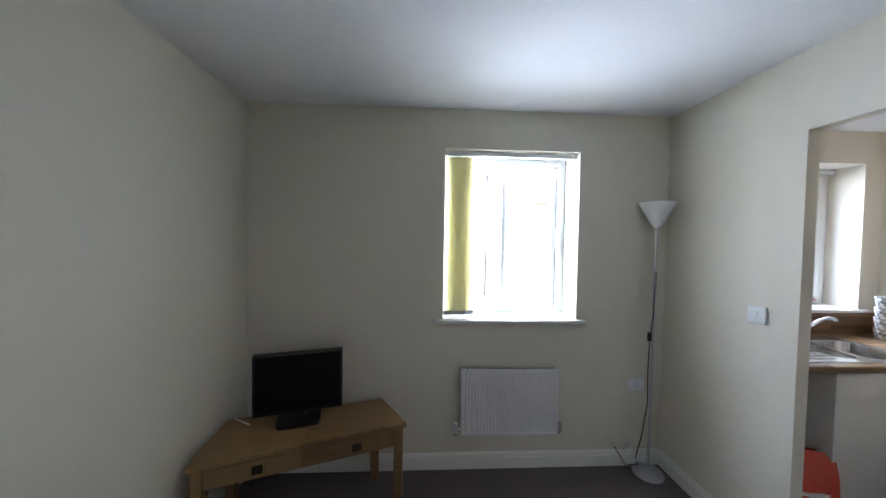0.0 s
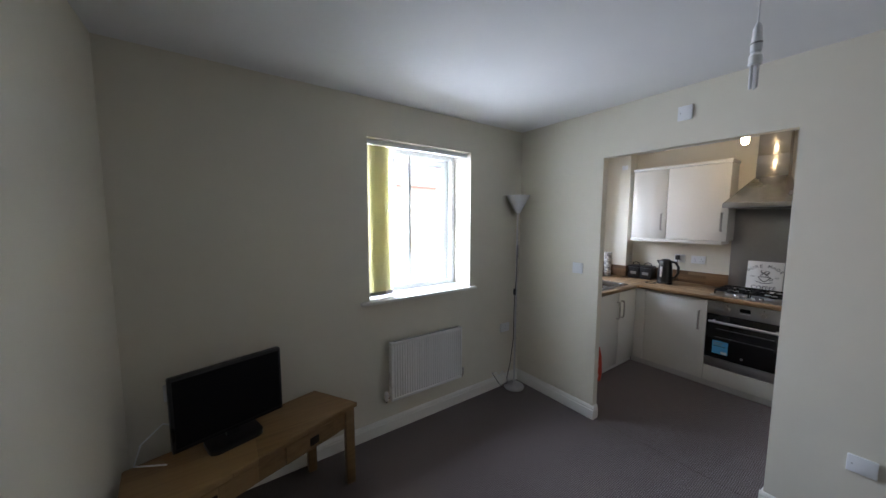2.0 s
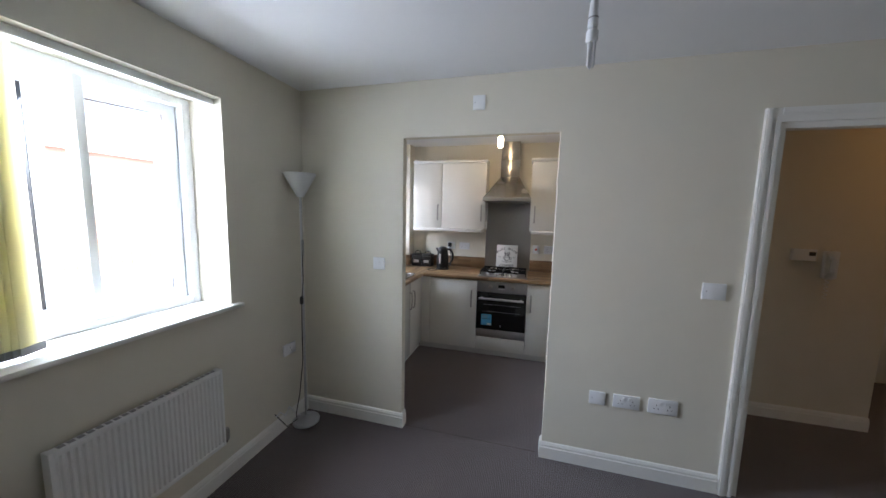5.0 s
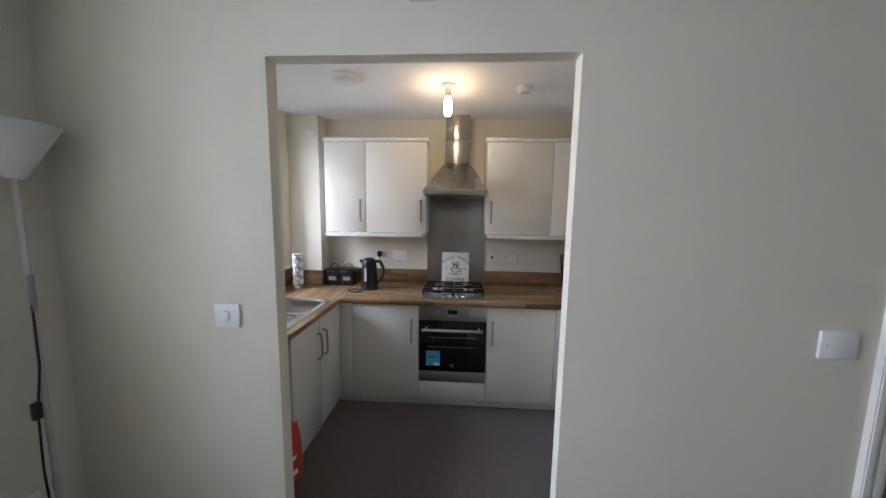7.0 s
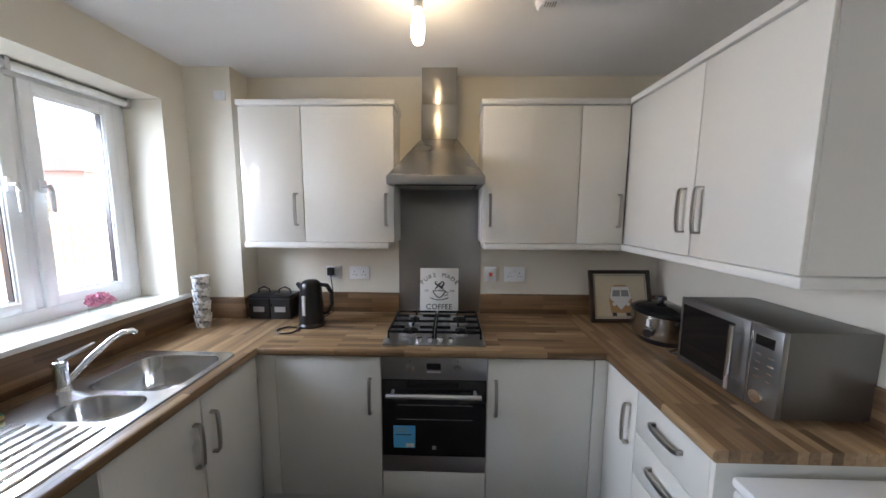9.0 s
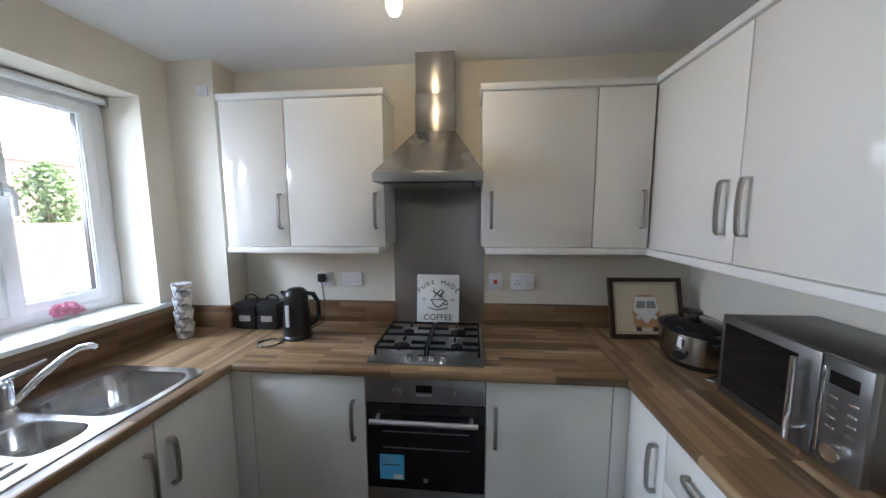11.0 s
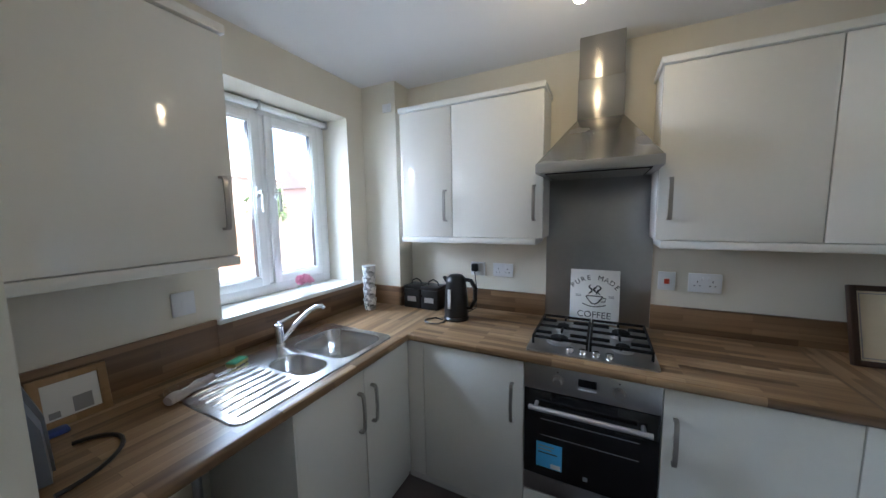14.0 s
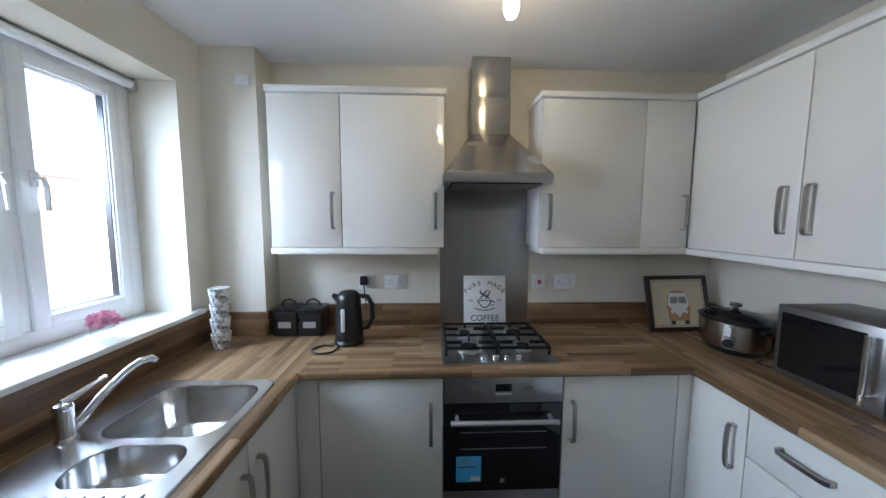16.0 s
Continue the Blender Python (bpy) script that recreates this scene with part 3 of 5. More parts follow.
# side run: door and four drawers
c4 = thing("drawer_cabinet", "white gloss drawer cabinet with four drawers", "cabinet", (0.95, -2.58, 0), group="kitchen base cabinets")
part("body", cuboid(0.776, 1.157, KR + 0.002, RF - 0.022, 0.1, 0.868), CARCASS, c4)
part("end_panel", cuboid(0.757, 0.775, KR + 0.002, RF, 0.0, 0.868, 0.001), GLOSS, c4)
zs = (DB, 0.265, 0.48, 0.67, 0.862)
for a, b in zip(zs, zs[1:]):
    d = part("drawer_front", cuboid(0.777, 1.155, RF - 0.019, RF, a + G, b - G, 0.003), GLOSS, c4)
    zm = (a + b) / 2 + 0.02
    bow_handle((0.89, RF, zm), (1.035, RF, zm), (0, O, 0), d)
c5 = thing("base_cabinet", "white gloss corner base cabinet with a single door", "cabinet", (1.3, -2.58, 0), group="kitchen base cabinets")
part("body", cuboid(1.158, 1.46, KR + 0.002, RF - 0.022, 0.1, 0.868), CARCASS, c5)
d = part("door", cuboid(1.159, BX - 0.003, RF - 0.019, RF, DB, 0.862, 0.003), GLOSS, c5)
bow_handle((1.205, RF, 0.585), (1.205, RF, 0.765), (0, O, 0), d)

bm = cuboid(BX + 0.03, BX + 0.045, RF - 0.03, SF + 0.03, 0, 0.098)
box(bm, 0.686, BX + 0.03, SF + 0.04, SF + 0.055, 0, 0.098)
box(bm, 0.775, BX + 0.03, RF - 0.055, RF - 0.04, 0, 0.098)
tagged(part("plinth", bm, PLINTH), "pale grey plinth under the kitchen cabinets", "plinth", kind="structure")

# worktop with a hole for the sink
SK = (0.50, 1.335, -0.452, 0.035)
wt = thing("worktop", "wood-block laminate worktop running round three sides", "worktop", (1.7, -1.4, WT - 0.04))


def slab(x0, x1, y0, y1, nose):
    """Laminate slab with a rounded front edge on the side named."""
    bm = cuboid(x0, x1, y0, y1, WT - 0.04, WT)
    pick = {"x-": lambda e: all(abs(v.co.x - x0) < 1e-5 for v in e.verts) and abs(e.verts[0].co.z - e.verts[1].co.z) < 1e-5,
            "y-": lambda e: all(abs(v.co.y - y0) < 1e-5 for v in e.verts) and abs(e.verts[0].co.z - e.verts[1].co.z) < 1e-5,
            "y+": lambda e: all(abs(v.co.y - y1) < 1e-5 for v in e.verts) and abs(e.verts[0].co.z - e.verts[1].co.z) < 1e-5}
    if nose:
        bmesh.ops.bevel(bm, geom=[e for e in bm.edges if pick[nose](e)], offset=0.014, segments=4, affect="EDGES", profile=0.5)
    return bm


part("back_slab", slab(1.395, EX, RF + 0.022, SF - 0.022, "x-"), WORKTOP_Y, wt)
part("front_slab", slab(PT, 1.395, -0.512, SK[2] + 0.015, "y-"), WORKTOP_X, wt)
for x0, x1, y0, y1 in ((PT, SK[0] + 0.015, SK[2] + 0.015, KY), (SK[1] - 0.015, EX, SK[2] + 0.015, KY), (SK[0] + 0.015, SK[1] - 0.015, SK[3] - 0.012, KY), (1.395, EX, -0.512, SK[2] + 0.015)):
    part("sink_surround", cuboid(x0, x1, y0, y1, WT - 0.04, WT), WORKTOP_X, wt)
bm = slab(0.745, 1.395, KR, RF + 0.022, "y+")
box(bm, 1.395, EX, KR, RF + 0.022, WT - 0.04, WT)
part("side_slab", bm, WORKTOP_X, wt)
UT = 1.048
up_ = thing("upstand", "dark wood-effect laminate upstand behind the worktop", "upstand", (1.9, -1.4, WT), kind="structure")
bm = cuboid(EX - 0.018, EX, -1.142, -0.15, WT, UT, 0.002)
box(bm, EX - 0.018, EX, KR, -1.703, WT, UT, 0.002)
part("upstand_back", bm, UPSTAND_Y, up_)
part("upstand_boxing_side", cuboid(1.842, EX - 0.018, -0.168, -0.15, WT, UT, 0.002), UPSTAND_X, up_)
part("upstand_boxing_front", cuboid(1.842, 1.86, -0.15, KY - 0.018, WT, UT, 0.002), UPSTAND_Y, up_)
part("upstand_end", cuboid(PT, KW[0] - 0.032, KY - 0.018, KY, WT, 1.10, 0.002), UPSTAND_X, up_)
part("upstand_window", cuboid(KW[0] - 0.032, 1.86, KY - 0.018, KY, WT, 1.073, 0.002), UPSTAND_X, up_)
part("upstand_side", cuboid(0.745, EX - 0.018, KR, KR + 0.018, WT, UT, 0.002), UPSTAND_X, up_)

# wall units
UX, UY = 1.78, -2.524
Z0, Z1, ZP, ZC = 1.423, 2.222, 1.385, 2.254


def wall_unit(name, label, body, doors, cornice, pelmet):
    th = thing(name, label, "cabinet", ((body[0] + body[1]) / 2, (body[2] + body[3]) / 2, Z0), group="kitchen wall cabinets")
    part("body", cuboid(*body, Z0, Z1), CARCASS, th)
    for (x0, x1, y0, y1), (hx, hy), out in doors:
        d = part("door", cuboid(x0, x1, y0, y1, Z0, Z1 - 0.004, 0.003), GLOSS, th)
        bow_handle((hx, hy, HW[0]), (hx, hy, HW[1]), out, d)
    part("cornice", cuboid(*cornice, Z1, ZC, 0.004), CARCASS, th)
    part("pelmet", cuboid(*pelmet, ZP, Z0 - 0.003, 0.004), CARCASS, th)
    return th


E_ = EX - 0.002
wall_unit("wall_cabinet", "white gloss two-door wall cabinet beside the hood", (UX + 0.02, E_, -1.155, -0.236),
          [((UX, UX + 0.019, -0.606, -0.236), (UX, -0.566), (-O, 0, 0)), ((UX, UX + 0.019, -1.155, -0.61), (UX, -1.11), (-O, 0, 0))],
          (UX - 0.014, E_, -1.165, -0.232), (UX - 0.006, E_, -1.12, -0.232))
wall_unit("wall_cabinet", "white gloss two-door wall cabinet in the corner", (UX + 0.02, E_, UY, -1.68),
          [((UX, UX + 0.019, -2.246, -1.68), (UX, -1.728), (-O, 0, 0)), ((UX, UX + 0.019, UY + 0.004, -2.250), (UX, -2.485), (-O, 0, 0))],
          (UX - 0.014, E_, UY + 0.015, -1.668), (UX - 0.006, E_, UY + 0.01, -1.70))
wall_unit("wall_cabinet", "long white gloss two-door wall cabinet above the microwave", (0.808, E_, KR + 0.002, UY - 0.02),
          [((1.252, UX - 0.004, UY - 0.019, UY), (1.298, UY), (0, O, 0)), ((0.808, 1.248, UY - 0.019, UY), (1.205, UY), (0, O, 0))],
          (0.79, E_, KR + 0.002, UY + 0.014), (0.795, E_, KR + 0.002, UY + 0.008))
wall_unit("wall_cabinet", "white gloss single wall cabinet beside the kitchen window", (PT + 0.002, 0.70, -0.18, KY - 0.002),
          [((PT + 0.004, 0.70, -0.2, -0.181), (0.658, -0.2), (0, -O, 0))],
          (PT + 0.002, 0.712, -0.214, KY - 0.002), (PT + 0.002, 0.704, -0.206, KY - 0.002))

# oven
ov = thing("oven", "built-in electric oven in steel and black glass", "oven", (BX, -1.417, 0.22))
Y0, Y1 = -1.689, -1.143
part("body", cuboid(BX + 0.022, EX - 0.1, Y0 + 0.01, Y1 - 0.01, 0.23, 0.86), BLACK, ov)
cp = part("control_panel", cuboid(BX, BX + 0.022, Y0, Y1, 0.742, 0.864, 0.003), STEEL_H, ov, "brushed steel control panel")
for y in (-1.292, -1.538):
    bm = tube([(BX, y, 0.803), (BX - 0.006, y, 0.803)], 0.027, 20)
    tube([(BX - 0.006, y, 0.803), (BX - 0.026, y, 0.803)], [0.021, 0.018], 20, bm)
    kn = part("knob", bm, NICKEL, cp, "silver round knob")
    part("mark", cuboid(BX - 0.001, BX, y - 0.003, y + 0.003, 0.84, 0.846), INK, cp)
part("display", cuboid(BX - 0.002, BX, -1.452, -1.378, 0.798, 0.832), BLACK_GLASS, cp, "black display")
part("button_strip", cuboid(BX - 0.002, BX, -1.452, -1.378, 0.782, 0.788), PLASTIC, cp)
dr = part("door", cuboid(BX, BX + 0.022, Y0, Y1, 0.312, 0.739, 0.003), BLACK_GLASS, ov, "black glass door")
for z in (0.60, 0.52):
    part("rack_line", cuboid(BX - 0.0008, BX, -1.62, -1.22, z, z + 0.003), GREY_INK, dr)
part("emblem", cuboid(BX - 0.001, BX, -1.428, -1.408, 0.352, 0.372), GREY_INK, dr)
bm = tube([(BX - 0.045, Y0 + 0.03, 0.675), (BX - 0.045, Y1 - 0.03, 0.675)], 0.0115, 12)
for y in (Y0 + 0.06, Y1 - 0.06):
    tube([(BX, y, 0.68), (BX - 0.045, y, 0.675)], 0.009, 8, bm)
part("handle", bm, ALU, dr, "silver bar handle")
st = part("energy_label", cuboid(BX - 0.0014, BX, -1.318, -1.202, 0.36, 0.485), BLUE, dr, "blue sticker with white print")
for i, w in enumerate((0.07, 0.06, 0.085)):
    part("print_line", cuboid(BX - 0.002, BX - 0.0014, -1.212 - w, -1.212, 0.465 - i * 0.017, 0.471 - i * 0.017), INK if i == 2 else GREY_INK, st)
part("white_corner", cuboid(BX - 0.002, BX - 0.0014, -1.312, -1.268, 0.364, 0.386), PAPER, st)
part("lower_trim", cuboid(BX, BX + 0.022, Y0, Y1, 0.222, 0.310, 0.003), STEEL_H, ov, "brushed steel lower trim")
tagged(part("filler_panel", cuboid(BX, BX + 0.019, Y0, Y1, DB, 0.218, 0.003), GLOSS), "white gloss filler panel under the oven", "panel", kind="structure")

# hob
hb = thing("gas_hob", "four-burner steel gas hob set into the worktop", "hob", (1.69, -1.41, WT))
HX0, HX1, HY0, HY1 = 1.45, 1.93, -1.685, -1.14
part("plate", prism(rounded(HX0, HX1, HY0, HY1, 0.015), WT, WT + 0.008), STEEL_H, hb)
for x, y, r in ((1.80, -1.275, 0.036), (1.60, -1.275, 0.048), (1.80, -1.555, 0.048), (1.61, -1.555, 0.036)):
    b_ = part("burner", lathe(x, y, [(r + 0.012, WT + 0.008), (r + 0.012, WT + 0.015), (r, WT + 0.018), (r, WT + 0.024)], 20), ALU, hb)
    part("cap", lathe(x, y, [(r - 0.006, WT + 0.024), (r - 0.006, WT + 0.031), (r - 0.012, WT + 0.034)], 20), IRON, b_)
for y0, y1 in ((-1.41, -1.155), (-1.67, -1.415)):
    bm = bmesh.new()
    z0, z1 = WT + 0.038, WT + 0.052
    ym = (y0 + y1) / 2
    for y in (y0, y1 - 0.01):
        box(bm, 1.53, 1.90, y, y + 0.01, z0, z1, 0.002)
    for x in (1.53, 1.705, 1.89):
        box(bm, x, x + 0.01, y0, y1, z0, z1, 0.002)
    for x in (1.60, 1.80):
        box(bm, x - 0.005, x + 0.005, y0 + 0.01, y0 + 0.085, z0 + 0.002, z1 + 0.004, 0.002)
        box(bm, x - 0.005, x + 0.005, y1 - 0.085, y1 - 0.01, z0 + 0.002, z1 + 0.004, 0.002)
        box(bm, x - 0.085, x - 0.03, ym - 0.005, ym + 0.005, z0 + 0.002, z1 + 0.004, 0.002)
        box(bm, x + 0.03, x + 0.085, ym - 0.005, ym + 0.005, z0 + 0.002, z1 + 0.004, 0.002)
    for x in (1.53, 1.89):
        for y in (y0, y1 - 0.01):
            box(bm, x, x + 0.01, y, y + 0.01, WT + 0.008, z0)
    part("pan_support", bm, IRON, hb, "black cast iron pan support")
for y in (-1.335, -1.39, -1.445, -1.50):
    part("knob", lathe(1.487, y, [(0.018, WT + 0.008), (0.017, WT + 0.026), (0.015, WT + 0.030), (0.006, WT + 0.031)], 18), CHROME, hb, "silver knob")

# hood
hd = thing("cooker_hood", "brushed steel chimney cooker hood over the hob", "cooker hood", (1.85, -1.413, 1.757))
A, B = -1.680, -1.146
part("rim", cuboid(1.60, E_, A, B, 1.757, 1.803, 0.002), STEEL_H, hd)
bm = bmesh.new()
lo = [bm.verts.new(p) for p in ((1.603, A + 0.003, 1.803), (1.603, B - 0.003, 1.803), (E_, B - 0.003, 1.803), (E_, A + 0.003, 1.803))]
hi = [bm.verts.new(p) for p in ((1.893, -1.535, 2.056), (1.893, -1.308, 2.056), (E_, -1.308, 2.056), (E_, -1.535, 2.056))]
for i in range(4):
    bm.faces.new((lo[i], lo[(i + 1) % 4], hi[(i + 1) % 4], hi[i]))
bm.faces.new(hi)
bm.faces.new(lo[::-1])
bmesh.ops.recalc_face_normals(bm, faces=bm.faces[:])
bmesh.ops.bevel(bm, geom=[e for e in bm.edges if abs(e.verts[0].co.z - e.verts[1].co.z) > 0.1], offset=0.002, segments=1, affect="EDGES")
part("canopy", bm, STEEL, hd, "straight-sided pyramid canopy")
part("chimney_lower", cuboid(1.893, E_, -1.533, -1.310, 2.056, 2.262, 0.002), STEEL, hd)
part("chimney_upper", cuboid(1.897, E_, -1.529, -1.314, 2.262, H, 0.002), STEEL, hd)
f1 = part("filter", cuboid(1.64, 1.95, A + 0.04, B - 0.04, 1.752, 1.757), IRON, hd, "dark grease filter")
for i in range(9):
    part("slat", cuboid(1.65 + i * 0.033, 1.662 + i * 0.033, A + 0.05, B - 0.05, 1.748, 1.752), NICKEL, f1)
tagged(part("splashback", cuboid(EX - 0.006, EX, -1.703, -1.142, WT, 1.80, 0.001), STEEL_H), "grey brushed steel splashback behind the hob", "splashback", kind="structure")

# sink
sk = thing("sink", "stainless steel one and a half bowl sink with drainer", "sink", ((SK[0] + SK[1]) / 2, (SK[2] + SK[3]) / 2, WT))
ZT = WT + 0.006
bm = bmesh.new()


def loop_edges(pts, z):
    vs_ = [bm.verts.new((x, y, z)) for x, y in pts]
    return vs_, [bm.edges.new((vs_[i], vs_[(i + 1) % len(vs_)])) for i in range(len(vs_))]


outer, oe = loop_edges(rounded(SK[0], SK[1], SK[2], SK[3], 0.045), ZT)
bowls = []
for bx_, dep in ((rounded(0.985, 1.295, -0.425, -0.055, 0.075), 0.15), (rounded(0.80, 0.955, -0.405, -0.13, 0.07), 0.09)):
    vs_, es_ = loop_edges(bx_, ZT)
    bowls.append((bx_, dep, vs_, es_))
bmesh.ops.triangle_fill(bm, edges=oe + bowls[0][3] + bowls[1][3], use_beauty=True)
low = [bm.verts.new((x, y, WT)) for x, y in rounded(SK[0] - 0.004, SK[1] + 0.004, SK[2] - 0.004, SK[3] + 0.004, 0.047)]
for i in range(len(low)):
    j = (i + 1) % len(low)
    bm.faces.new((outer[i], outer[j], low[j], low[i]))
for pts, dep, vs_, es_ in bowls:
    cx = sum(p[0] for p in pts) / len(pts)
    cy = sum(p[1] for p in pts) / len(pts)
    prev = vs_
    for s_, dz in ((0.975, -0.008), (0.94, -dep * 0.8), (0.88, -dep * 0.96), (0.75, -dep), (0.16, -dep - 0.004)):
        ring = [bm.verts.new((cx + (x - cx) * s_, cy + (y - cy) * s_, ZT + dz)) for x, y in pts]
        for i in range(len(ring)):
            j = (i + 1) % len(ring)
            bm.faces.new((prev[i], prev[j], ring[j], ring[i]))
        prev = ring
    bm.faces.new(prev)
bmesh.ops.recalc_face_normals(bm, faces=bm.faces[:])
part("basin", bm, SINK_STEEL, sk)
for cx, cy, dep in ((1.14, -0.24, 0.15), (0.8775, -0.2675, 0.09)):
    part("drain", lathe(cx, cy, [(0.03, ZT - dep - 0.003), (0.03, ZT - dep + 0.001), (0.02, ZT - dep)], 18), CHROME, sk, "chrome plug hole")
for i in range(9):
    y = -0.40 + i * 0.045
    part("drainer_ridge", tube([(0.53, y, ZT), (0.55, y, ZT + 0.003), (0.76, y, ZT + 0.003), (0.78, y, ZT)], 0.004, 6), SINK_STEEL, sk)
# raised bead round the sink's rim
tp = thing("kitchen_tap", "chrome single-lever mixer tap on the sink", "tap", (0.985, 0.0, ZT))
part("body", lathe(0.985, 0.0, [(0.028, ZT), (0.027, ZT + 0.006), (0.022, ZT + 0.012), (0.022, ZT + 0.09), (0.024, ZT + 0.10), (0.020, ZT + 0.112), (0.008, ZT + 0.116)], 20), CHROME, tp)
part("spout", tube([(1.0, -0.005, ZT + 0.025), (1.06, -0.03, ZT + 0.09), (1.12, -0.06, ZT + 0.145), (1.155, -0.075, ZT + 0.163), (1.185, -0.088, ZT + 0.162), (1.197, -0.093, ZT + 0.148)], [0.014, 0.013, 0.012, 0.012, 0.012, 0.011], 12), CHROME, tp)
part("lever", tube([(0.985, 0, ZT + 0.112), (1.01, -0.01, ZT + 0.122), (1.085, -0.03, ZT + 0.146)], [0.013, 0.010, 0.006], 8), CHROME, tp)


def lettering(text, size, mat, m, parent, name="lettering", depth=0.0006):
    """Words in the built-in font, standing at the local pose m under parent."""
    cu = bpy.data.curves.new(name, "FONT")
    cu.body, cu.size, cu.align_x, cu.extrude = text, size, "CENTER", depth
    tmp = bpy.data.objects.new(name, cu)
    me = bpy.data.meshes.new_from_object(tmp)
    bpy.data.objects.remove(tmp)
    me.transform(m)
    me.materials.clear()
    me.materials.append(mat)
    ob = new(name, me)
    ob.parent = parent
    return ob


# coffee sign leaning on the splashback: local x along the width, z up
sg = thing("coffee_sign", "white tin sign lettered about coffee, leaning on the splashback", "sign", (1.972, -1.421, WT + 0.008), -90, lean=-8)
part("plate", cuboid(-0.131, 0.131, -0.003, 0.003, 0, 0.31, 0.001), PAPER, sg, local=True)
for i, ch in enumerate("PURE MADE"):
    a = radians(-44 + 11 * i)
    if ch != " ":
        lettering(ch, 0.040, INK, Matrix.Translation((0.155 * math.sin(a), -0.0035, 0.082 + 0.17 * math.cos(a))) @ pose(0, 0, 0, 90, 0, 0) @ pose(0, 0, 0, 0, 0, -math.degrees(a)), sg)
lettering("COFFEE", 0.052, INK, pose(0, -0.0035, 0.03, 90), sg)
bm = tube([(-0.045 + 0.006 * i, -0.004, 0.155 - 0.045 * math.sin(math.pi * i / 15)) for i in range(16)], 0.0035, 6)
tube([(-0.045, -0.004, 0.156), (0.045, -0.004, 0.156)], 0.003, 6, bm)
tube([(0.045, -0.004, 0.148), (0.062, -0.004, 0.146), (0.058, -0.004, 0.128), (0.036, -0.004, 0.125)], 0.003, 6, bm)
tube([(-0.062 + 0.0083 * i, -0.004, 0.108 - 0.014 * math.sin(math.pi * i / 15)) for i in range(16)], 0.003, 6, bm)
part("cup_drawing", bm, INK, sg, local=True)
for x in (-0.02, 0.005, 0.025):
    part("steam_drawing", tube([(x + 0.009 * math.sin(i * 0.9 + x * 90), -0.004, 0.165 + 0.0062 * i) for i in range(10)], [0.002 + 0.0035 * math.sin(math.pi * i / 9) for i in range(10)], 6), INK, sg, local=True)
for x in (-0.10, 0.075):
    for z in (0.15, 0.158):
        part("small_print", cuboid(x, x + 0.028, -0.0038, -0.003, z, z + 0.004), GREY_INK, sg, local=True)

# kettle
kx, ky = 1.745, -0.645
kt = thing("kettle", "black plastic cordless kettle on its base", "kettle", (kx, ky, WT))
part("base", lathe(kx, ky, [(0.078, WT), (0.080, WT + 0.012), (0.072, WT + 0.022)]), BLACK, kt)
part("body", lathe(kx, ky, [(0.074, WT + 0.024), (0.076, WT + 0.05), (0.070, WT + 0.15), (0.062, WT + 0.24), (0.058, WT + 0.262), (0.04, WT + 0.28), (0.012, WT + 0.286)]), BLACK, kt)
part("spout", tube([(kx, ky + 0.05, WT + 0.235), (kx - 0.002, ky + 0.085, WT + 0.262)], [0.022, 0.010], 8), BLACK, kt)
part("handle", tube([(kx, ky - 0.05, WT + 0.255), (kx, ky - 0.10, WT + 0.25), (kx, ky - 0.128, WT + 0.20), (kx, ky - 0.125, WT + 0.13), (kx, ky - 0.098, WT + 0.08), (kx, ky - 0.07, WT + 0.075)], [0.012, 0.014, 0.014, 0.013, 0.012, 0.010], 10), BLACK, kt)
part("water_gauge", cuboid(kx - 0.077, kx - 0.066, ky + 0.005, ky + 0.025, WT + 0.08, WT + 0.20, 0.003), FROST, kt, "pale water gauge")
bm = tube([(1.635 + 0.05 * math.cos(0.42 * i - 0.6), -0.545 + 0.062 * math.sin(0.42 * i - 0.6), WT + 0.005 + 0.003 * (i % 5 == 2)) for i in range(14)] + [(kx - 0.05, ky + 0.05, WT + 0.006)], 0.0045, 6)
part("power_cord", bm, BLACK, kt)
part("power_cord", tube([(kx + 0.03, ky - 0.01, WT + 0.005), (1.95, -0.70, WT + 0.02), (2.0, -0.685, 1.05), (2.0, -0.672, 1.17)], 0.0035, 6), BLACK, kt)
part("plug", cuboid(1.985, 2.018, -0.695, -0.65, 1.17, 1.225, 0.008), BLACK, kt)

# canisters
for y in (-0.262, -0.40):
    cn = thing("storage_canister", "square black storage tin with a wire handle and silver label", "canister", (1.90, y, WT), group="black storage tins")
    part("body", cuboid(1.83, 1.97, y - 0.066, y + 0.066, WT, WT + 0.135, 0.008), BLACK, cn)
    part("lid", cuboid(1.828, 1.972, y - 0.068, y + 0.068, WT + 0.136, WT + 0.16, 0.008), BLACK, cn)
    part("label_plate", cuboid(1.828, 1.83, y - 0.035, y + 0.035, WT + 0.05, WT + 0.085), ALU, cn, "silver label")
    part("handle", tube([(1.90, y - 0.04, WT + 0.158), (1.90, y - 0.035, WT + 0.185), (1.90, y, WT + 0.2), (1.90, y + 0.035, WT + 0.185), (1.90, y + 0.04, WT + 0.158)], 0.005, 8), BLACK, cn)

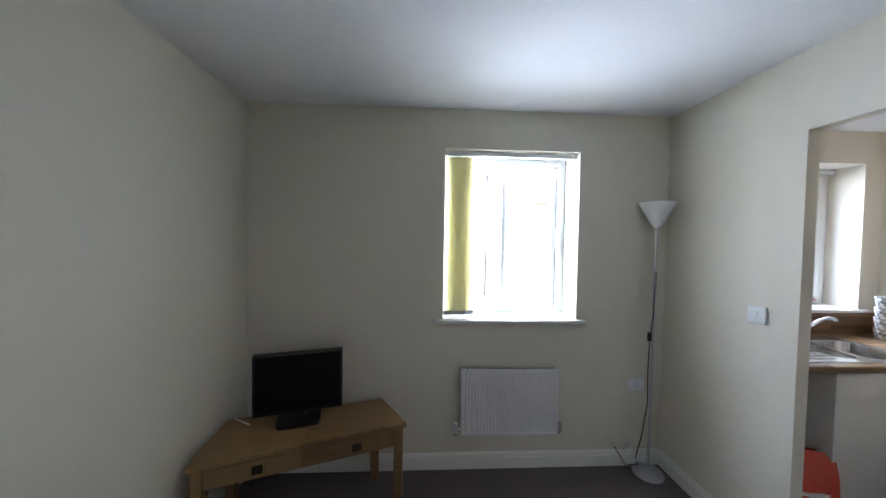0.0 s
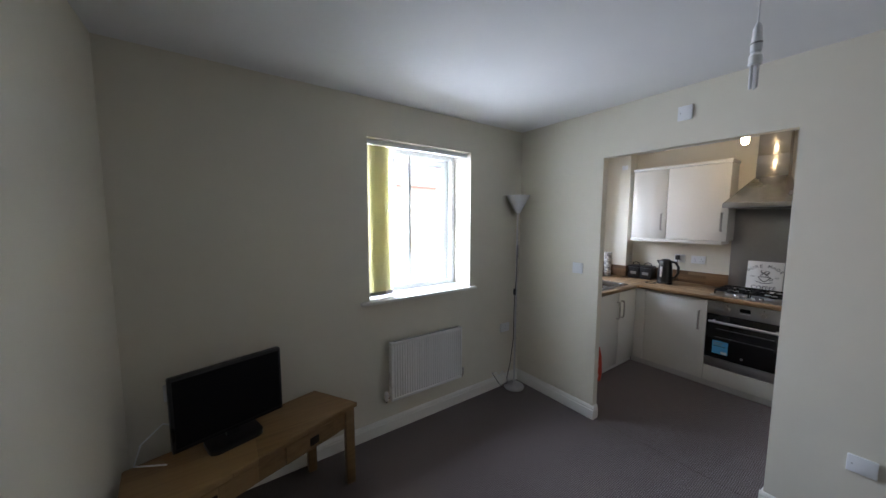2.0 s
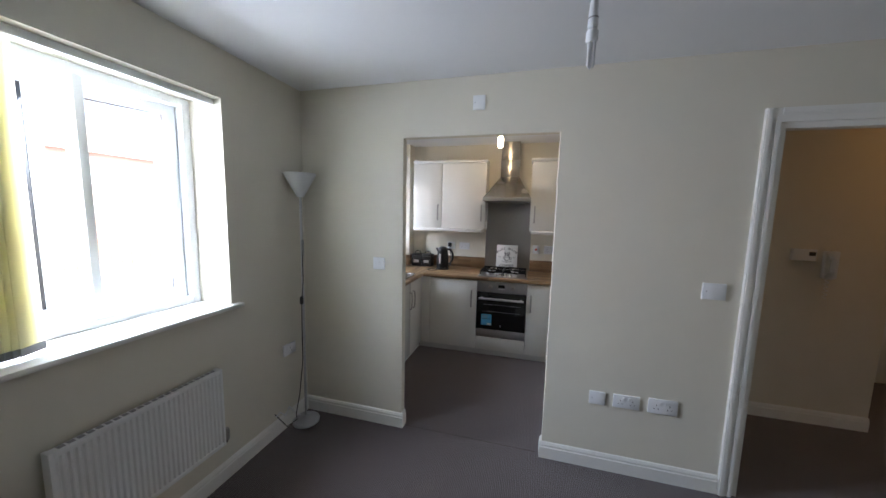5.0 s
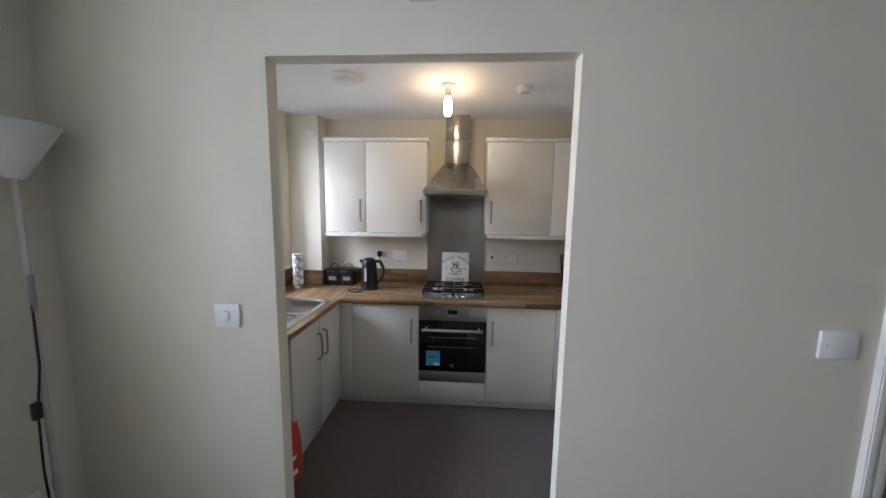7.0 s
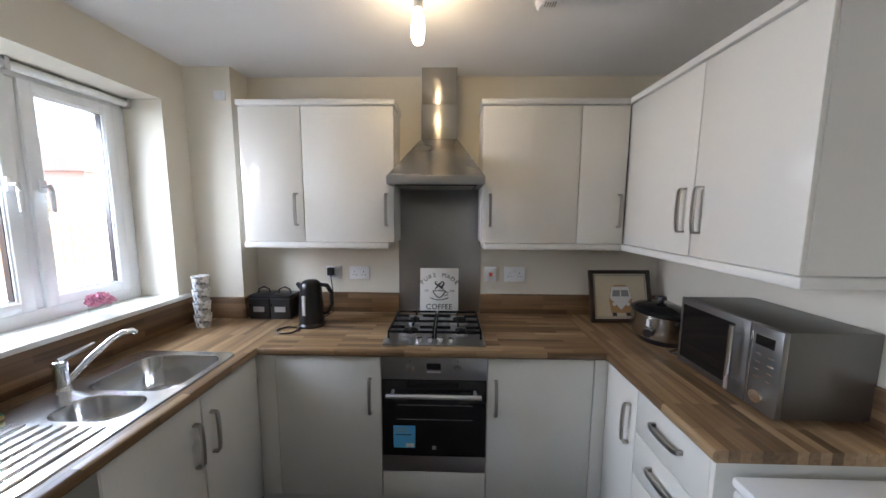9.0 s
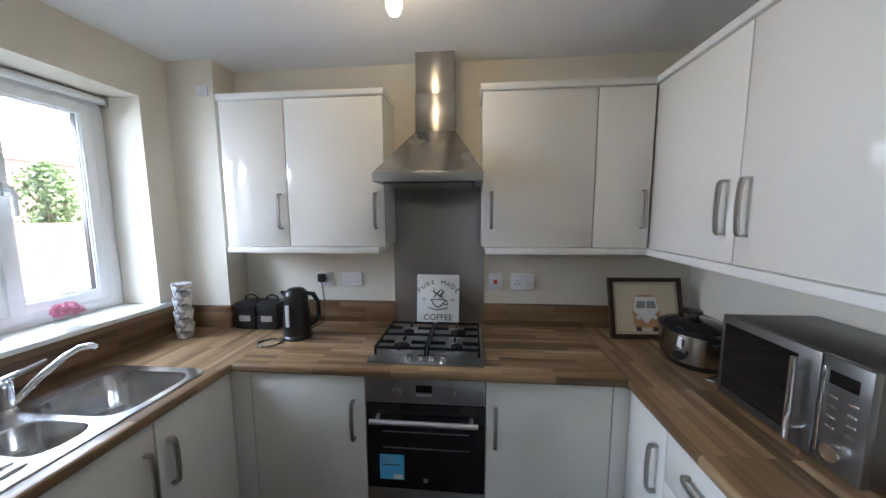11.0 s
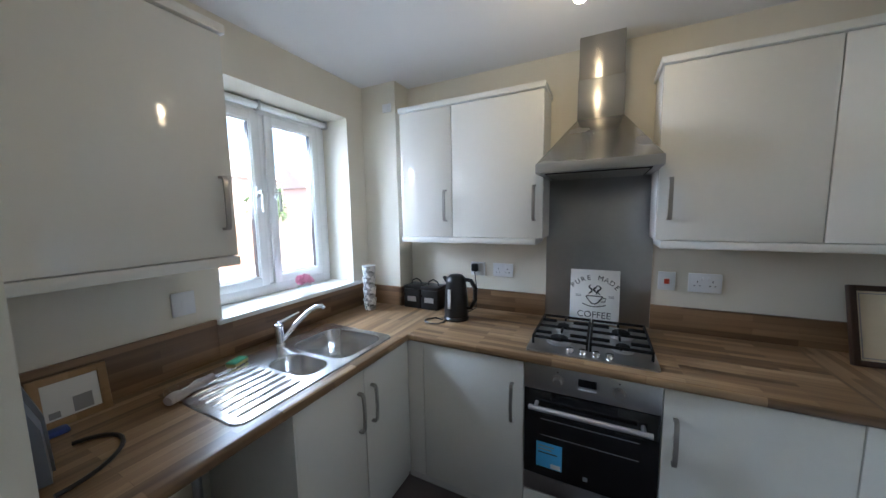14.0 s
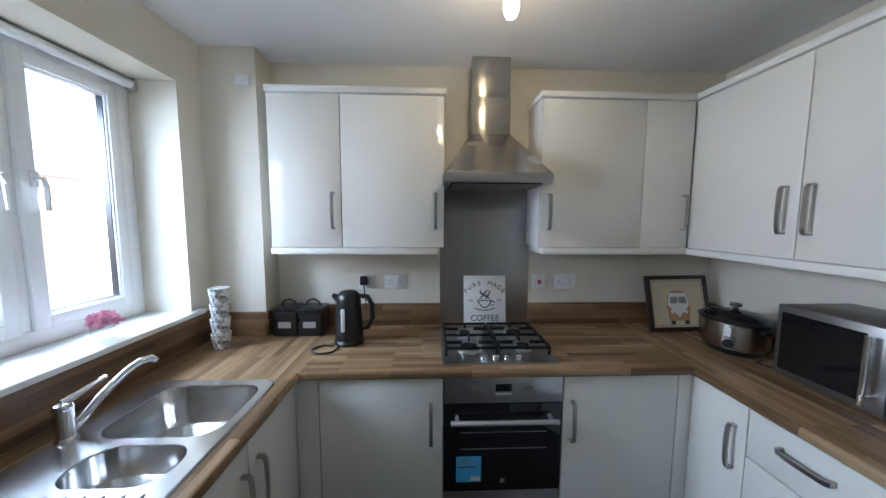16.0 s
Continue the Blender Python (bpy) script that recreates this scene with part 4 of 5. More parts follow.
# stacked cups
for i in range(4):
    z = WT + i * 0.078
    cu_ = thing("stacked_cup", "silver and white patterned cup in a tall stack", "cup", (1.69, -0.005, z), group="stack of cups")
    part("body", lathe(1.69, -0.005, [(0.036, z), (0.039, z + 0.02), (0.044, z + 0.06), (0.046, z + 0.078), (0.042, z + 0.0779)], 24), CUPS, cu_)
    part("rim", lathe(1.69, -0.005, [(0.0450, z + 0.074), (0.0462, z + 0.076), (0.0460, z + 0.0775)], 24), PLASTIC, cu_)

# framed camper van picture in the corner
pf = thing("framed_picture", "dark framed print of an orange camper van", "picture", (1.865, -2.60, WT), -90 + 3, lean=-14)
part("frame", bar_frame(-0.20, 0.20, 0, 0.335, -0.012, 0.012, 0.024, 0.003), FRAME_BROWN, pf, local=True)
pb = part("print", cuboid(-0.18, 0.18, -0.001, 0.008, 0.02, 0.315), MOUNT, pf, local=True)
part("mount_line", bar_frame(-0.168, 0.168, 0.032, 0.303, -0.002, -0.001, 0.004, 0), GREY_INK, pb, local=True)
part("van_body", prism([(-0.065, 0.06), (0.065, 0.06), (0.075, 0.14), (0.06, 0.225), (0.03, 0.24), (-0.03, 0.24), (-0.06, 0.225), (-0.075, 0.14)], 0, 0.001), ORANGE, pb, local=True).matrix_basis = pose(0, -0.0015, 0, 90)
part("van_panel", prism([(-0.07, 0.155), (0.0, 0.08), (0.07, 0.155), (0.056, 0.228), (-0.056, 0.228)], 0, 0.001), PAPER, pb, local=True).matrix_basis = pose(0, -0.003, 0, 90)
part("van_windscreen", prism([(-0.055, 0.165), (-0.004, 0.165), (-0.004, 0.205), (-0.048, 0.205)], 0, 0.001), GREY_INK, pb, local=True).matrix_basis = pose(0, -0.0045, 0, 90)
part("van_windscreen", prism([(0.004, 0.165), (0.055, 0.165), (0.048, 0.205), (0.004, 0.205)], 0, 0.001), GREY_INK, pb, local=True).matrix_basis = pose(0, -0.0045, 0, 90)
for x in (-0.045, 0.045):
    part("van_headlight", prism([(x + 0.012 * math.cos(i * 0.63), 0.115 + 0.012 * math.sin(i * 0.63)) for i in range(10)], 0, 0.001), PAPER, pb, local=True).matrix_basis = pose(0, -0.0045, 0, 90)
    part("van_wheel", prism([(x - 0.014, 0.04), (x + 0.014, 0.04), (x + 0.014, 0.062), (x - 0.014, 0.062)], 0, 0.001), INK, pb, local=True).matrix_basis = pose(0, -0.003, 0, 90)

# slow cooker
sx, sy = 1.60, -2.66
sc_ = thing("slow_cooker", "oval steel slow cooker with black lid", "slow cooker", (sx, sy, WT))
part("foot", lathe(sx, sy, [(0.105, WT), (0.118, WT + 0.025), (0.12, WT + 0.03)], oval=1.2), BLACK, sc_)
part("body", lathe(sx, sy, [(0.122, WT + 0.03), (0.130, WT + 0.06), (0.134, WT + 0.155), (0.13, WT + 0.16)], 36, oval=1.2), STEEL, sc_)
part("pot_rim", lathe(sx, sy, [(0.136, WT + 0.16), (0.138, WT + 0.17), (0.126, WT + 0.178)], 36, oval=1.2), BLACK, sc_)
part("lid", lathe(sx, sy, [(0.126, WT + 0.176), (0.11, WT + 0.19), (0.06, WT + 0.205), (0.01, WT + 0.209)], 36, oval=1.2), BLACK_GLASS, sc_)
part("lid_knob", lathe(sx, sy, [(0.012, WT + 0.208), (0.012, WT + 0.222), (0.026, WT + 0.228), (0.024, WT + 0.242), (0.01, WT + 0.245)], 16), BLACK, sc_)
for x in (sx - 0.165, sx + 0.165):
    part("side_handle", cuboid(x - 0.018, x + 0.018, sy - 0.03, sy + 0.03, WT + 0.13, WT + 0.15, 0.006), BLACK, sc_)
part("control_dial", tube([(sx - 0.085, sy + 0.105, WT + 0.07), (sx - 0.105, sy + 0.13, WT + 0.07)], 0.022, 14), BLACK, sc_)
part("control_plate", cuboid(sx - 0.10, sx - 0.066, sy + 0.114, sy + 0.118, WT + 0.1, WT + 0.14), PLASTIC, sc_)
part("power_cord", tube([(sx - 0.15, sy, WT + 0.005), (1.42, -2.60, WT + 0.005), (1.35, -2.64, WT + 0.005), (1.34, -2.75, WT + 0.005)], 0.004, 6), BLACK, sc_)

# microwave
mw = thing("microwave", "steel microwave oven with black glass door", "microwave", (1.08, -2.71, WT))
X0, X1, MY, Z0m, Z1m = 0.868, 1.325, -2.57, WT + 0.014, 1.225
part("case", cuboid(X0 + 0.004, X1 - 0.004, KR + 0.012, MY - 0.022, Z0m, Z1m, 0.004), MICRO, mw, "dark grey metal case")
dm = part("door", cuboid(X0 + 0.115, X1, MY - 0.021, MY, Z0m, Z1m, 0.004), MICRO_FRONT, mw, "grey steel door")
part("door_glass", cuboid(X0 + 0.175, X1 - 0.02, MY, MY + 0.003, Z0m + 0.03, Z1m - 0.03), BLACK_GLASS, dm, "dark window")
bm = tube([(X0 + 0.15, MY + 0.035, Z0m + 0.03), (X0 + 0.15, MY + 0.035, Z1m - 0.03)], 0.009, 12)
for z in (Z0m + 0.06, Z1m - 0.06):
    tube([(X0 + 0.15, MY, z), (X0 + 0.15, MY + 0.035, z)], 0.006, 8, bm)
part("handle", bm, CHROME, dm, "chrome bar handle")
pm = part("control_panel", cuboid(X0, X0 + 0.112, MY - 0.021, MY, Z0m, Z1m, 0.004), MICRO_FRONT, mw)
part("display", cuboid(X0 + 0.025, X0 + 0.09, MY, MY + 0.002, Z1m - 0.07, Z1m - 0.035), BLACK_GLASS, pm)
part("panel_strip", cuboid(X0 + 0.098, X0 + 0.106, MY, MY + 0.006, Z0m + 0.03, Z1m - 0.03, 0.002), CHROME, pm)
for i in range(4):
    for x in (X0 + 0.03, X0 + 0.075):
        part("button", cuboid(x - 0.01, x + 0.01, MY, MY + 0.003, Z1m - 0.105 - i * 0.028, Z1m - 0.098 - i * 0.028, 0.001), CHROME, pm)
part("dial", tube([(X0 + 0.055, MY, Z0m + 0.055), (X0 + 0.055, MY + 0.02, Z0m + 0.055)], [0.025, 0.022], 20), CHROME, pm)
for x in (X0 + 0.05, X1 - 0.05):
    for y in (MY - 0.05, KR + 0.05):
        part("foot", lathe(x, y, [(0.014, WT), (0.014, Z0m + 0.002)], 10), BLACK, mw)

# undercounter fridge beside the drawers
fr_ = thing("fridge", "white undercounter fridge with an energy label", "fridge", (0.46, -2.60, 0))
part("body", cuboid(0.18, 0.715, KR + 0.03, -2.36, 0.02, 0.82, 0.006), ENAMEL, fr_)
part("top", cuboid(0.175, 0.72, KR + 0.025, -2.315, 0.822, 0.852, 0.008), PLASTIC, fr_)
df = part("door", cuboid(0.18, 0.715, -2.357, -2.315, 0.06, 0.818, 0.012), ENAMEL, fr_)
part("energy_label", cuboid(0.625, 0.70, -2.315, -2.3138, 0.64, 0.80), PAPER, df, "printed energy label")
part("label_band", cuboid(0.63, 0.695, -2.3138, -2.3134, 0.70, 0.745), YELLOW, df)
part("label_band", cuboid(0.63, 0.695, -2.3138, -2.3134, 0.75, 0.765), GREEN, df)
part("base", cuboid(0.2, 0.70, KR + 0.05, -2.38, 0, 0.02), BLACK, fr_)


def wall_plate(name, label, category, centre, w, h, face, detail, group=""):
    """A white accessory plate on a wall; face is '-x', '+y' or '-y': the way it looks."""
    turn = {"-x": -90, "-y": 0, "+y": 180}[face]
    th = thing(name, label, category, centre, turn, group)
    part("plate", cuboid(-w / 2, w / 2, -0.011, 0, -h / 2, h / 2, 0.003), PLASTIC, th, local=True)
    n = 2 if w > 0.12 else 1
    for i in range(n):
        cx = (i - (n - 1) / 2) * w * 0.46
        if "socket" in detail:
            for dx, dz, sx_, sz_ in ((0, 0.008, 0.004, 0.009), (-0.011, -0.014, 0.007, 0.004), (0.011, -0.014, 0.007, 0.004)):
                part("pin_hole", cuboid(cx + dx - sx_ / 2, cx + dx + sx_ / 2, -0.0116, -0.011, dz - sz_ / 2, dz + sz_ / 2), INK, th, local=True)
            o = 0.018 * (1 if i else -1) if n == 2 else 0.03
            part("rocker", cuboid(cx - o - 0.006, cx - o + 0.006, -0.016, -0.011, 0.012, 0.032, 0.002), PLASTIC, th, local=True)
        if "switch" in detail:
            part("rocker", cuboid(cx - 0.012, cx + 0.012, -0.016, -0.011, -0.018, 0.018, 0.003), PLASTIC, th, local=True)
        if "red" in detail:
            part("red_rocker", cuboid(cx - 0.012, cx + 0.012, -0.018, -0.016, -0.014, 0.014, 0.001), RED, th, local=True)
        if "blank" in detail:
            part("screw", cuboid(cx - w * 0.35, cx - w * 0.35 + 0.005, -0.012, -0.011, -0.002, 0.003), GREY_INK, th, local=True)
    return th


SG = "white wall sockets"
wall_plate("wall_socket", "white single wall socket with a black plug", "socket", (EX, -0.688, 1.187), 0.105, 0.093, "-x", "socket", SG)
wall_plate("wall_socket", "white double wall socket over the worktop", "socket", (EX, -0.865, 1.187), 0.135, 0.09, "-x", "socket", SG)
wall_plate("cooker_switch", "white cooker switch plate with a red rocker", "switch", (EX, -1.772, 1.185), 0.078, 0.10, "-x", "switch red")
wall_plate("wall_socket", "white double wall socket beside the splashback", "socket", (EX, -1.937, 1.185), 0.14, 0.10, "-x", "socket", SG)
wall_plate("wall_socket", "white switched spur plate beside the window", "socket", (0.65, KY, 1.205), 0.085, 0.10, "-y", "switch")
wall_plate("light_switch", "white light switch beside the kitchen opening", "switch", (0, -0.64, 1.238), 0.09, 0.088, "-x", "switch")
wall_plate("wall_switch", "white blank switch plate beside the door", "switch", (0, -2.695, 1.208), 0.115, 0.093, "-x", "blank")
wall_plate("wall_socket", "white aerial outlet low on the wall", "socket", (0, -2.145, 0.476), 0.092, 0.084, "-x", "blank", SG)
wall_plate("wall_socket", "white double wall socket low on the wall", "socket", (0, -2.31, 0.478), 0.148, 0.084, "-x", "socket", SG)
wall_plate("wall_socket", "white double wall socket low on the wall", "socket", (0, -2.507, 0.482), 0.155, 0.092, "-x", "socket", SG)
wall_plate("ventilation_plate", "small white plate high on the wall", "plate", (0, -1.333, 2.31), 0.078, 0.088, "-x", "blank")
wall_plate("wall_socket", "white double wall socket behind the floor lamp", "socket", (-0.195, 0, 0.585), 0.12, 0.085, "-y", "socket", SG)
wall_plate("wall_sensor", "small white sensor high on the boxed column", "sensor", (1.86, -0.085, 2.305), 0.07, 0.055, "-x", "switch")

# things by the sink
sp = thing("sponge", "yellow washing-up sponge with green scourer", "sponge", (0.76, -0.02, ZT + 0.003), 20)
part("foam", cuboid(-0.04, 0.04, -0.025, 0.025, 0, 0.015, 0.005), YELLOW, sp, local=True)
part("scourer", cuboid(-0.039, 0.039, -0.024, 0.024, 0.0151, 0.021, 0.003), GREEN, sp, local=True)
bm = bmesh.new()
rng = random.Random(5)
tube([(0.46 + 0.013 * i, -0.13 + 0.004 * i + 0.003 * math.sin(i * 0.8), ZT + 0.021 + 0.002 * math.sin(i * 1.1)) for i in range(14)], [0.017 + 0.003 * math.sin(i * 0.9) for i in range(14)], 10, bm)
tagged(part("dishcloth", bm, CLOTH), "rolled damp grey dishcloth on the drainer", "cloth")
pp = thing("photo_frame", "small pine photo frame leaning on the upstand", "picture frame", (0.298, 0.078, WT), 0, lean=-9)
part("frame", bar_frame(-0.088, 0.088, 0, 0.165, -0.008, 0.008, 0.024, 0.003), PINE, pp, local=True)
ph = part("photo", cuboid(-0.066, 0.066, -0.001, 0.006, 0.022, 0.143), PAPER, pp, local=True)
part("photo_shape", cuboid(0.0, 0.045, -0.002, -0.001, 0.03, 0.08, 0.0), GREY_INK, ph, local=True)
part("photo_shape", cuboid(-0.055, -0.03, -0.002, -0.001, 0.03, 0.05, 0.0), GREY_INK, ph, local=True)
hose = tube([(0.19 + 0.13 * math.sin(a) - 0.03 * math.cos(a), -0.20 - 0.115 * math.cos(a), WT + 0.007) for a in [i * 0.21 for i in range(15)]], 0.006, 8)
tagged(part("cable", hose, BLACK), "black cable looped on the worktop", "cable")
ir = thing("steam_iron", "grey and black steam iron standing on its heel", "iron", (0.128, -0.17, WT), -12)
part("soleplate", prism([(-0.055, 0), (0.055, 0), (0.05, 0.13), (0.025, 0.215), (0, 0.25), (-0.025, 0.215), (-0.05, 0.13)], -0.008, 0), IRON_SOLE, ir, local=True).matrix_basis = pose(0, 0, 0.0, 90)
part("body", prism([(-0.05, 0), (0.05, 0), (0.045, 0.12), (0.02, 0.2), (0, 0.23), (-0.02, 0.2), (-0.045, 0.12)], 0, 0.05), IRON_SHELL, ir, local=True).matrix_basis = pose(0, 0, 0.0, 90)
part("handle", tube([(0, -0.05, 0.02), (0, -0.10, 0.03), (0, -0.11, 0.10), (0, -0.09, 0.17), (0, -0.05, 0.19)], 0.014, 10), BLACK, ir, local=True)
part("dial", cuboid(-0.02, 0.02, -0.06, -0.05, 0.07, 0.09), YELLOW, ir, local=True)
ir.scale = (1.2, 1.2, 1.2)
tagged(part("blue_cloth_clip", cuboid(0.20, 0.27, 0.01, 0.05, WT, WT + 0.018, 0.007), material("blue_plastic", (0.03, 0.06, 0.25), 0.4)), "small blue plastic clip on the worktop", "clip")
# flower pot on the kitchen sill
fz = KW[2] + 0.003
fp = thing("flower_jar", "glass jar of pink flowers on the window sill", "flowers", (1.32, 0.20, fz))
part("jar", lathe(1.32, 0.20, [(0.035, fz), (0.04, fz + 0.02), (0.04, fz + 0.05), (0.034, fz + 0.06)], 20), CLEAR, fp)
bm = bmesh.new()
for i in range(160):
    u, a = rng.uniform(-0.2, 1), rng.uniform(0, 6.28)
    r = 0.048 * math.sqrt(max(0, 1 - u * u)) * rng.uniform(0.6, 1.1)
    c = Vector((1.32 + r * math.cos(a), 0.20 + r * math.sin(a), fz + 0.07 + 0.035 * u))
    d_, e_ = Vector([rng.gauss(0, 1) for _ in range(3)]).normalized() * 0.016, Vector([rng.gauss(0, 1) for _ in range(3)]).normalized() * 0.012
    bm.faces.new([bm.verts.new(c + q) for q in (-d_, e_, d_, -e_)])
part("petals", bm, PINK, fp, smooth=False)
# rolled blind at the head of the kitchen window
bl = thing("roller_blind", "white roller blind rolled up at the window head", "blind", (1.25, KWY - 0.025, KW[3] - 0.03))
part("roll", tube([(KW[0] + 0.01, KWY - 0.028, KW[3] - 0.028), (KW[1] - 0.01, KWY - 0.028, KW[3] - 0.028)], 0.020, 14), PLASTIC, bl)
for x in (KW[0] + 0.012, 1.19, KW[1] - 0.012):
    part("bracket", cuboid(x - 0.008, x + 0.008, KWY - 0.05, KWY - 0.004, KW[3] - 0.052, KW[3], 0.002), ALU, bl)

# red shopping bag in the appliance space
bg = thing("shopping_bag", "red woven plastic carrier bag with a white animal shape", "bag", (0.56, -0.40, 0), -20)
bm = bmesh.new()
rings = []
for z, sx_, sy_ in ((0.0, 0.15, 0.085), (0.1, 0.16, 0.09), (0.25, 0.155, 0.075), (0.33, 0.152, 0.045), (0.365, 0.150, 0.016)):
    rings.append([bm.verts.new((x + 0.006 * math.sin(9 * x + 20 * z), y + 0.008 * math.sin(17 * x + 11 * z), z)) for x, y in rounded(-sx_, sx_, -sy_, sy_, min(sx_, sy_) * 0.28, 4)])
for q, w in zip(rings, rings[1:]):
    for j in range(len(q)):
        bm.faces.new((q[j], q[(j + 1) % len(q)], w[(j + 1) % len(q)], w[j]))
bm.faces.new(rings[0][::-1])
part("bag_body", bm, RED, bg, local=True)
part("handle_hole", cuboid(-0.03, 0.03, -0.031, -0.02, 0.325, 0.345, 0.004), DARK, bg, local=True)
bm = prism([(-0.11, 0.155), (-0.06, 0.165), (0.0, 0.158), (0.06, 0.172), (0.1, 0.168), (0.09, 0.15), (0.04, 0.14), (0.02, 0.12), (0.0, 0.14), (-0.05, 0.14), (-0.08, 0.115), (-0.09, 0.14)], 0, 0.003)
part("animal_shape", bm, PAPER, bg, local=True).matrix_basis = pose(0, -0.094, 0.0, 90)
part("print_bar", cuboid(-0.10, 0.10, -0.097, -0.092, 0.055, 0.08), PAPER, bg, local=True)
bg.scale = (1.0, 1, 1.02)
tagged(part("waste_pipe", tube([(0.61, 0.09, 0), (0.61, 0.09, 0.5), (0.63, 0.09, 0.62), (0.664, 0.09, 0.66)], 0.018, 10), GREY_INK), "grey waste pipe in the empty appliance space", "pipe")
wb = tagged(part("white_box", cuboid(0.36, 0.62, -0.12, 0.10, 0, 0.16, 0.006), PAPER), "white cardboard box on the floor under the worktop", "box")

# ceiling fittings
LZ = H


def batten_bulb(x, y, lit):
    th = thing("pendant_bulb", "bare lit warm bulb in a white ceiling holder", "lamp", (x, y, LZ))
    part("ceiling_rose", lathe(x, y, [(0.05, LZ), (0.05, LZ - 0.012), (0.03, LZ - 0.026), (0.012, LZ - 0.03)]), PLASTIC, th)
    part("holder", lathe(x, y, [(0.016, LZ - 0.028), (0.02, LZ - 0.04), (0.02, LZ - 0.075), (0.016, LZ - 0.08)]), PLASTIC, th)
    part("bulb", lathe(x, y, [(0.014, LZ - 0.08), (0.022, LZ - 0.10), (0.026, LZ - 0.14), (0.026, LZ - 0.18), (0.018, LZ - 0.20), (0.004, LZ - 0.207)]), BULB, th, "glowing warm bulb")
    la = new("bulb_light", bpy.data.lights.new("bulb_light", "POINT"))
    la.data.energy, la.data.color, la.data.shadow_soft_size = lit, (1.0, 0.70, 0.40), 0.03
    la.location = (x, y, LZ - 0.245)


batten_bulb(1.215, -1.36, 0.13)
dt = thing("smoke_alarm", "round white smoke alarm on the ceiling", "alarm", (1.27, -1.886, H))
part("base", lathe(1.27, -1.886, [(0.055, H), (0.055, H - 0.012), (0.05, H - 0.014)]), PLASTIC, dt)
part("cover", lathe(1.27, -1.886, [(0.05, H - 0.014), (0.048, H - 0.03), (0.036, H - 0.042), (0.01, H - 0.044)]), PLASTIC, dt)
for i in range(5):
    part("slot", cuboid(1.235, 1.262, -1.91 + i * 0.01, -1.906 + i * 0.01, H - 0.0445, H - 0.040), GREY_INK, dt)
de = thing("ceiling_vent", "round white extractor valve on the ceiling", "vent", (1.08, -0.69, H))
part("flange", lathe(1.08, -0.69, [(0.10, H), (0.10, H - 0.008), (0.085, H - 0.02), (0.075, H - 0.022)]), PLASTIC, de)
part("disc", lathe(1.08, -0.69, [(0.07, H - 0.022), (0.074, H - 0.034), (0.06, H - 0.042), (0.01, H - 0.044)]), PLASTIC, de)

# ---- living room ----
# pendant holder with an unlit tube bulb
px, py = -0.93, -1.84
pd = thing("ceiling_pendant", "white pendant lampholder with an unlit energy-saving bulb", "lamp", (px, py, H))
part("ceiling_rose", lathe(px, py, [(0.05, H), (0.05, H - 0.015), (0.03, H - 0.03), (0.01, H - 0.033)]), PLASTIC, pd)
part("flex", tube([(px, py, H - 0.03), (px, py, 2.29)], 0.003, 8), PLASTIC, pd)
part("holder", lathe(px, py, [(0.008, 2.295), (0.016, 2.28), (0.019, 2.24), (0.021, 2.235), (0.021, 2.205), (0.017, 2.20)]), PLASTIC, pd)
part("collar", lathe(px, py, [(0.0215, 2.228), (0.0215, 2.233)], 20), GREY_INK, pd)
part("bulb_cap", lathe(px, py, [(0.016, 2.20), (0.025, 2.19), (0.025, 2.165), (0.021, 2.16)]), PLASTIC, pd)
for a in (0, 120, 240):
    qx, qy = px + 0.011 * math.cos(radians(a)), py + 0.011 * math.sin(radians(a))
    part("tube", lathe(qx, qy, [(0.007, 2.16), (0.007, 2.09), (0.003, 2.083)], 12), FROST, pd)

pd.scale = (0.74, 0.74, 1)

# corner television table
TZ = 0.51
qa, qb, qc, qd = (-1.80, -0.315), (-1.985, -0.02), (-2.862, -0.25), (-2.815, -0.665)
tb = thing("corner_tv_table", "oak corner television table with two drawers", "table", (-2.35, -0.35, 0))
bm = prism([qa, qb, qc, qd], TZ - 0.028, TZ)
bmesh.ops.bevel(bm, geom=bm.edges[:], offset=0.004, segments=2, affect="EDGES")
part("tabletop", bm, OAK, tb)
va, vd = Vector((*qa, 0)), Vector((*qd, 0))
fx = (vd - va).normalized()
ang = math.degrees(math.atan2(-fx.y, -fx.x))
nrm = Vector((-fx.y, fx.x, 0))
nrm = nrm if nrm.y < 0 else -nrm


def along(s, out, z):
    p = va + fx * s + nrm * out
    return Matrix.Translation((p.x, p.y, z)) @ pose(0, 0, 0, 0, 0, ang)


L_ = (vd - va).length


def front_piece(name, s0, s1, z0, z1, o0, o1, mat, parent, label=""):
    bm = cuboid(-(s1 - s0), 0, -o1, -o0, z0, z1, 0.002)
    bm.transform(along(s0, 0, 0))
    return part(name, bm, mat, parent, label)


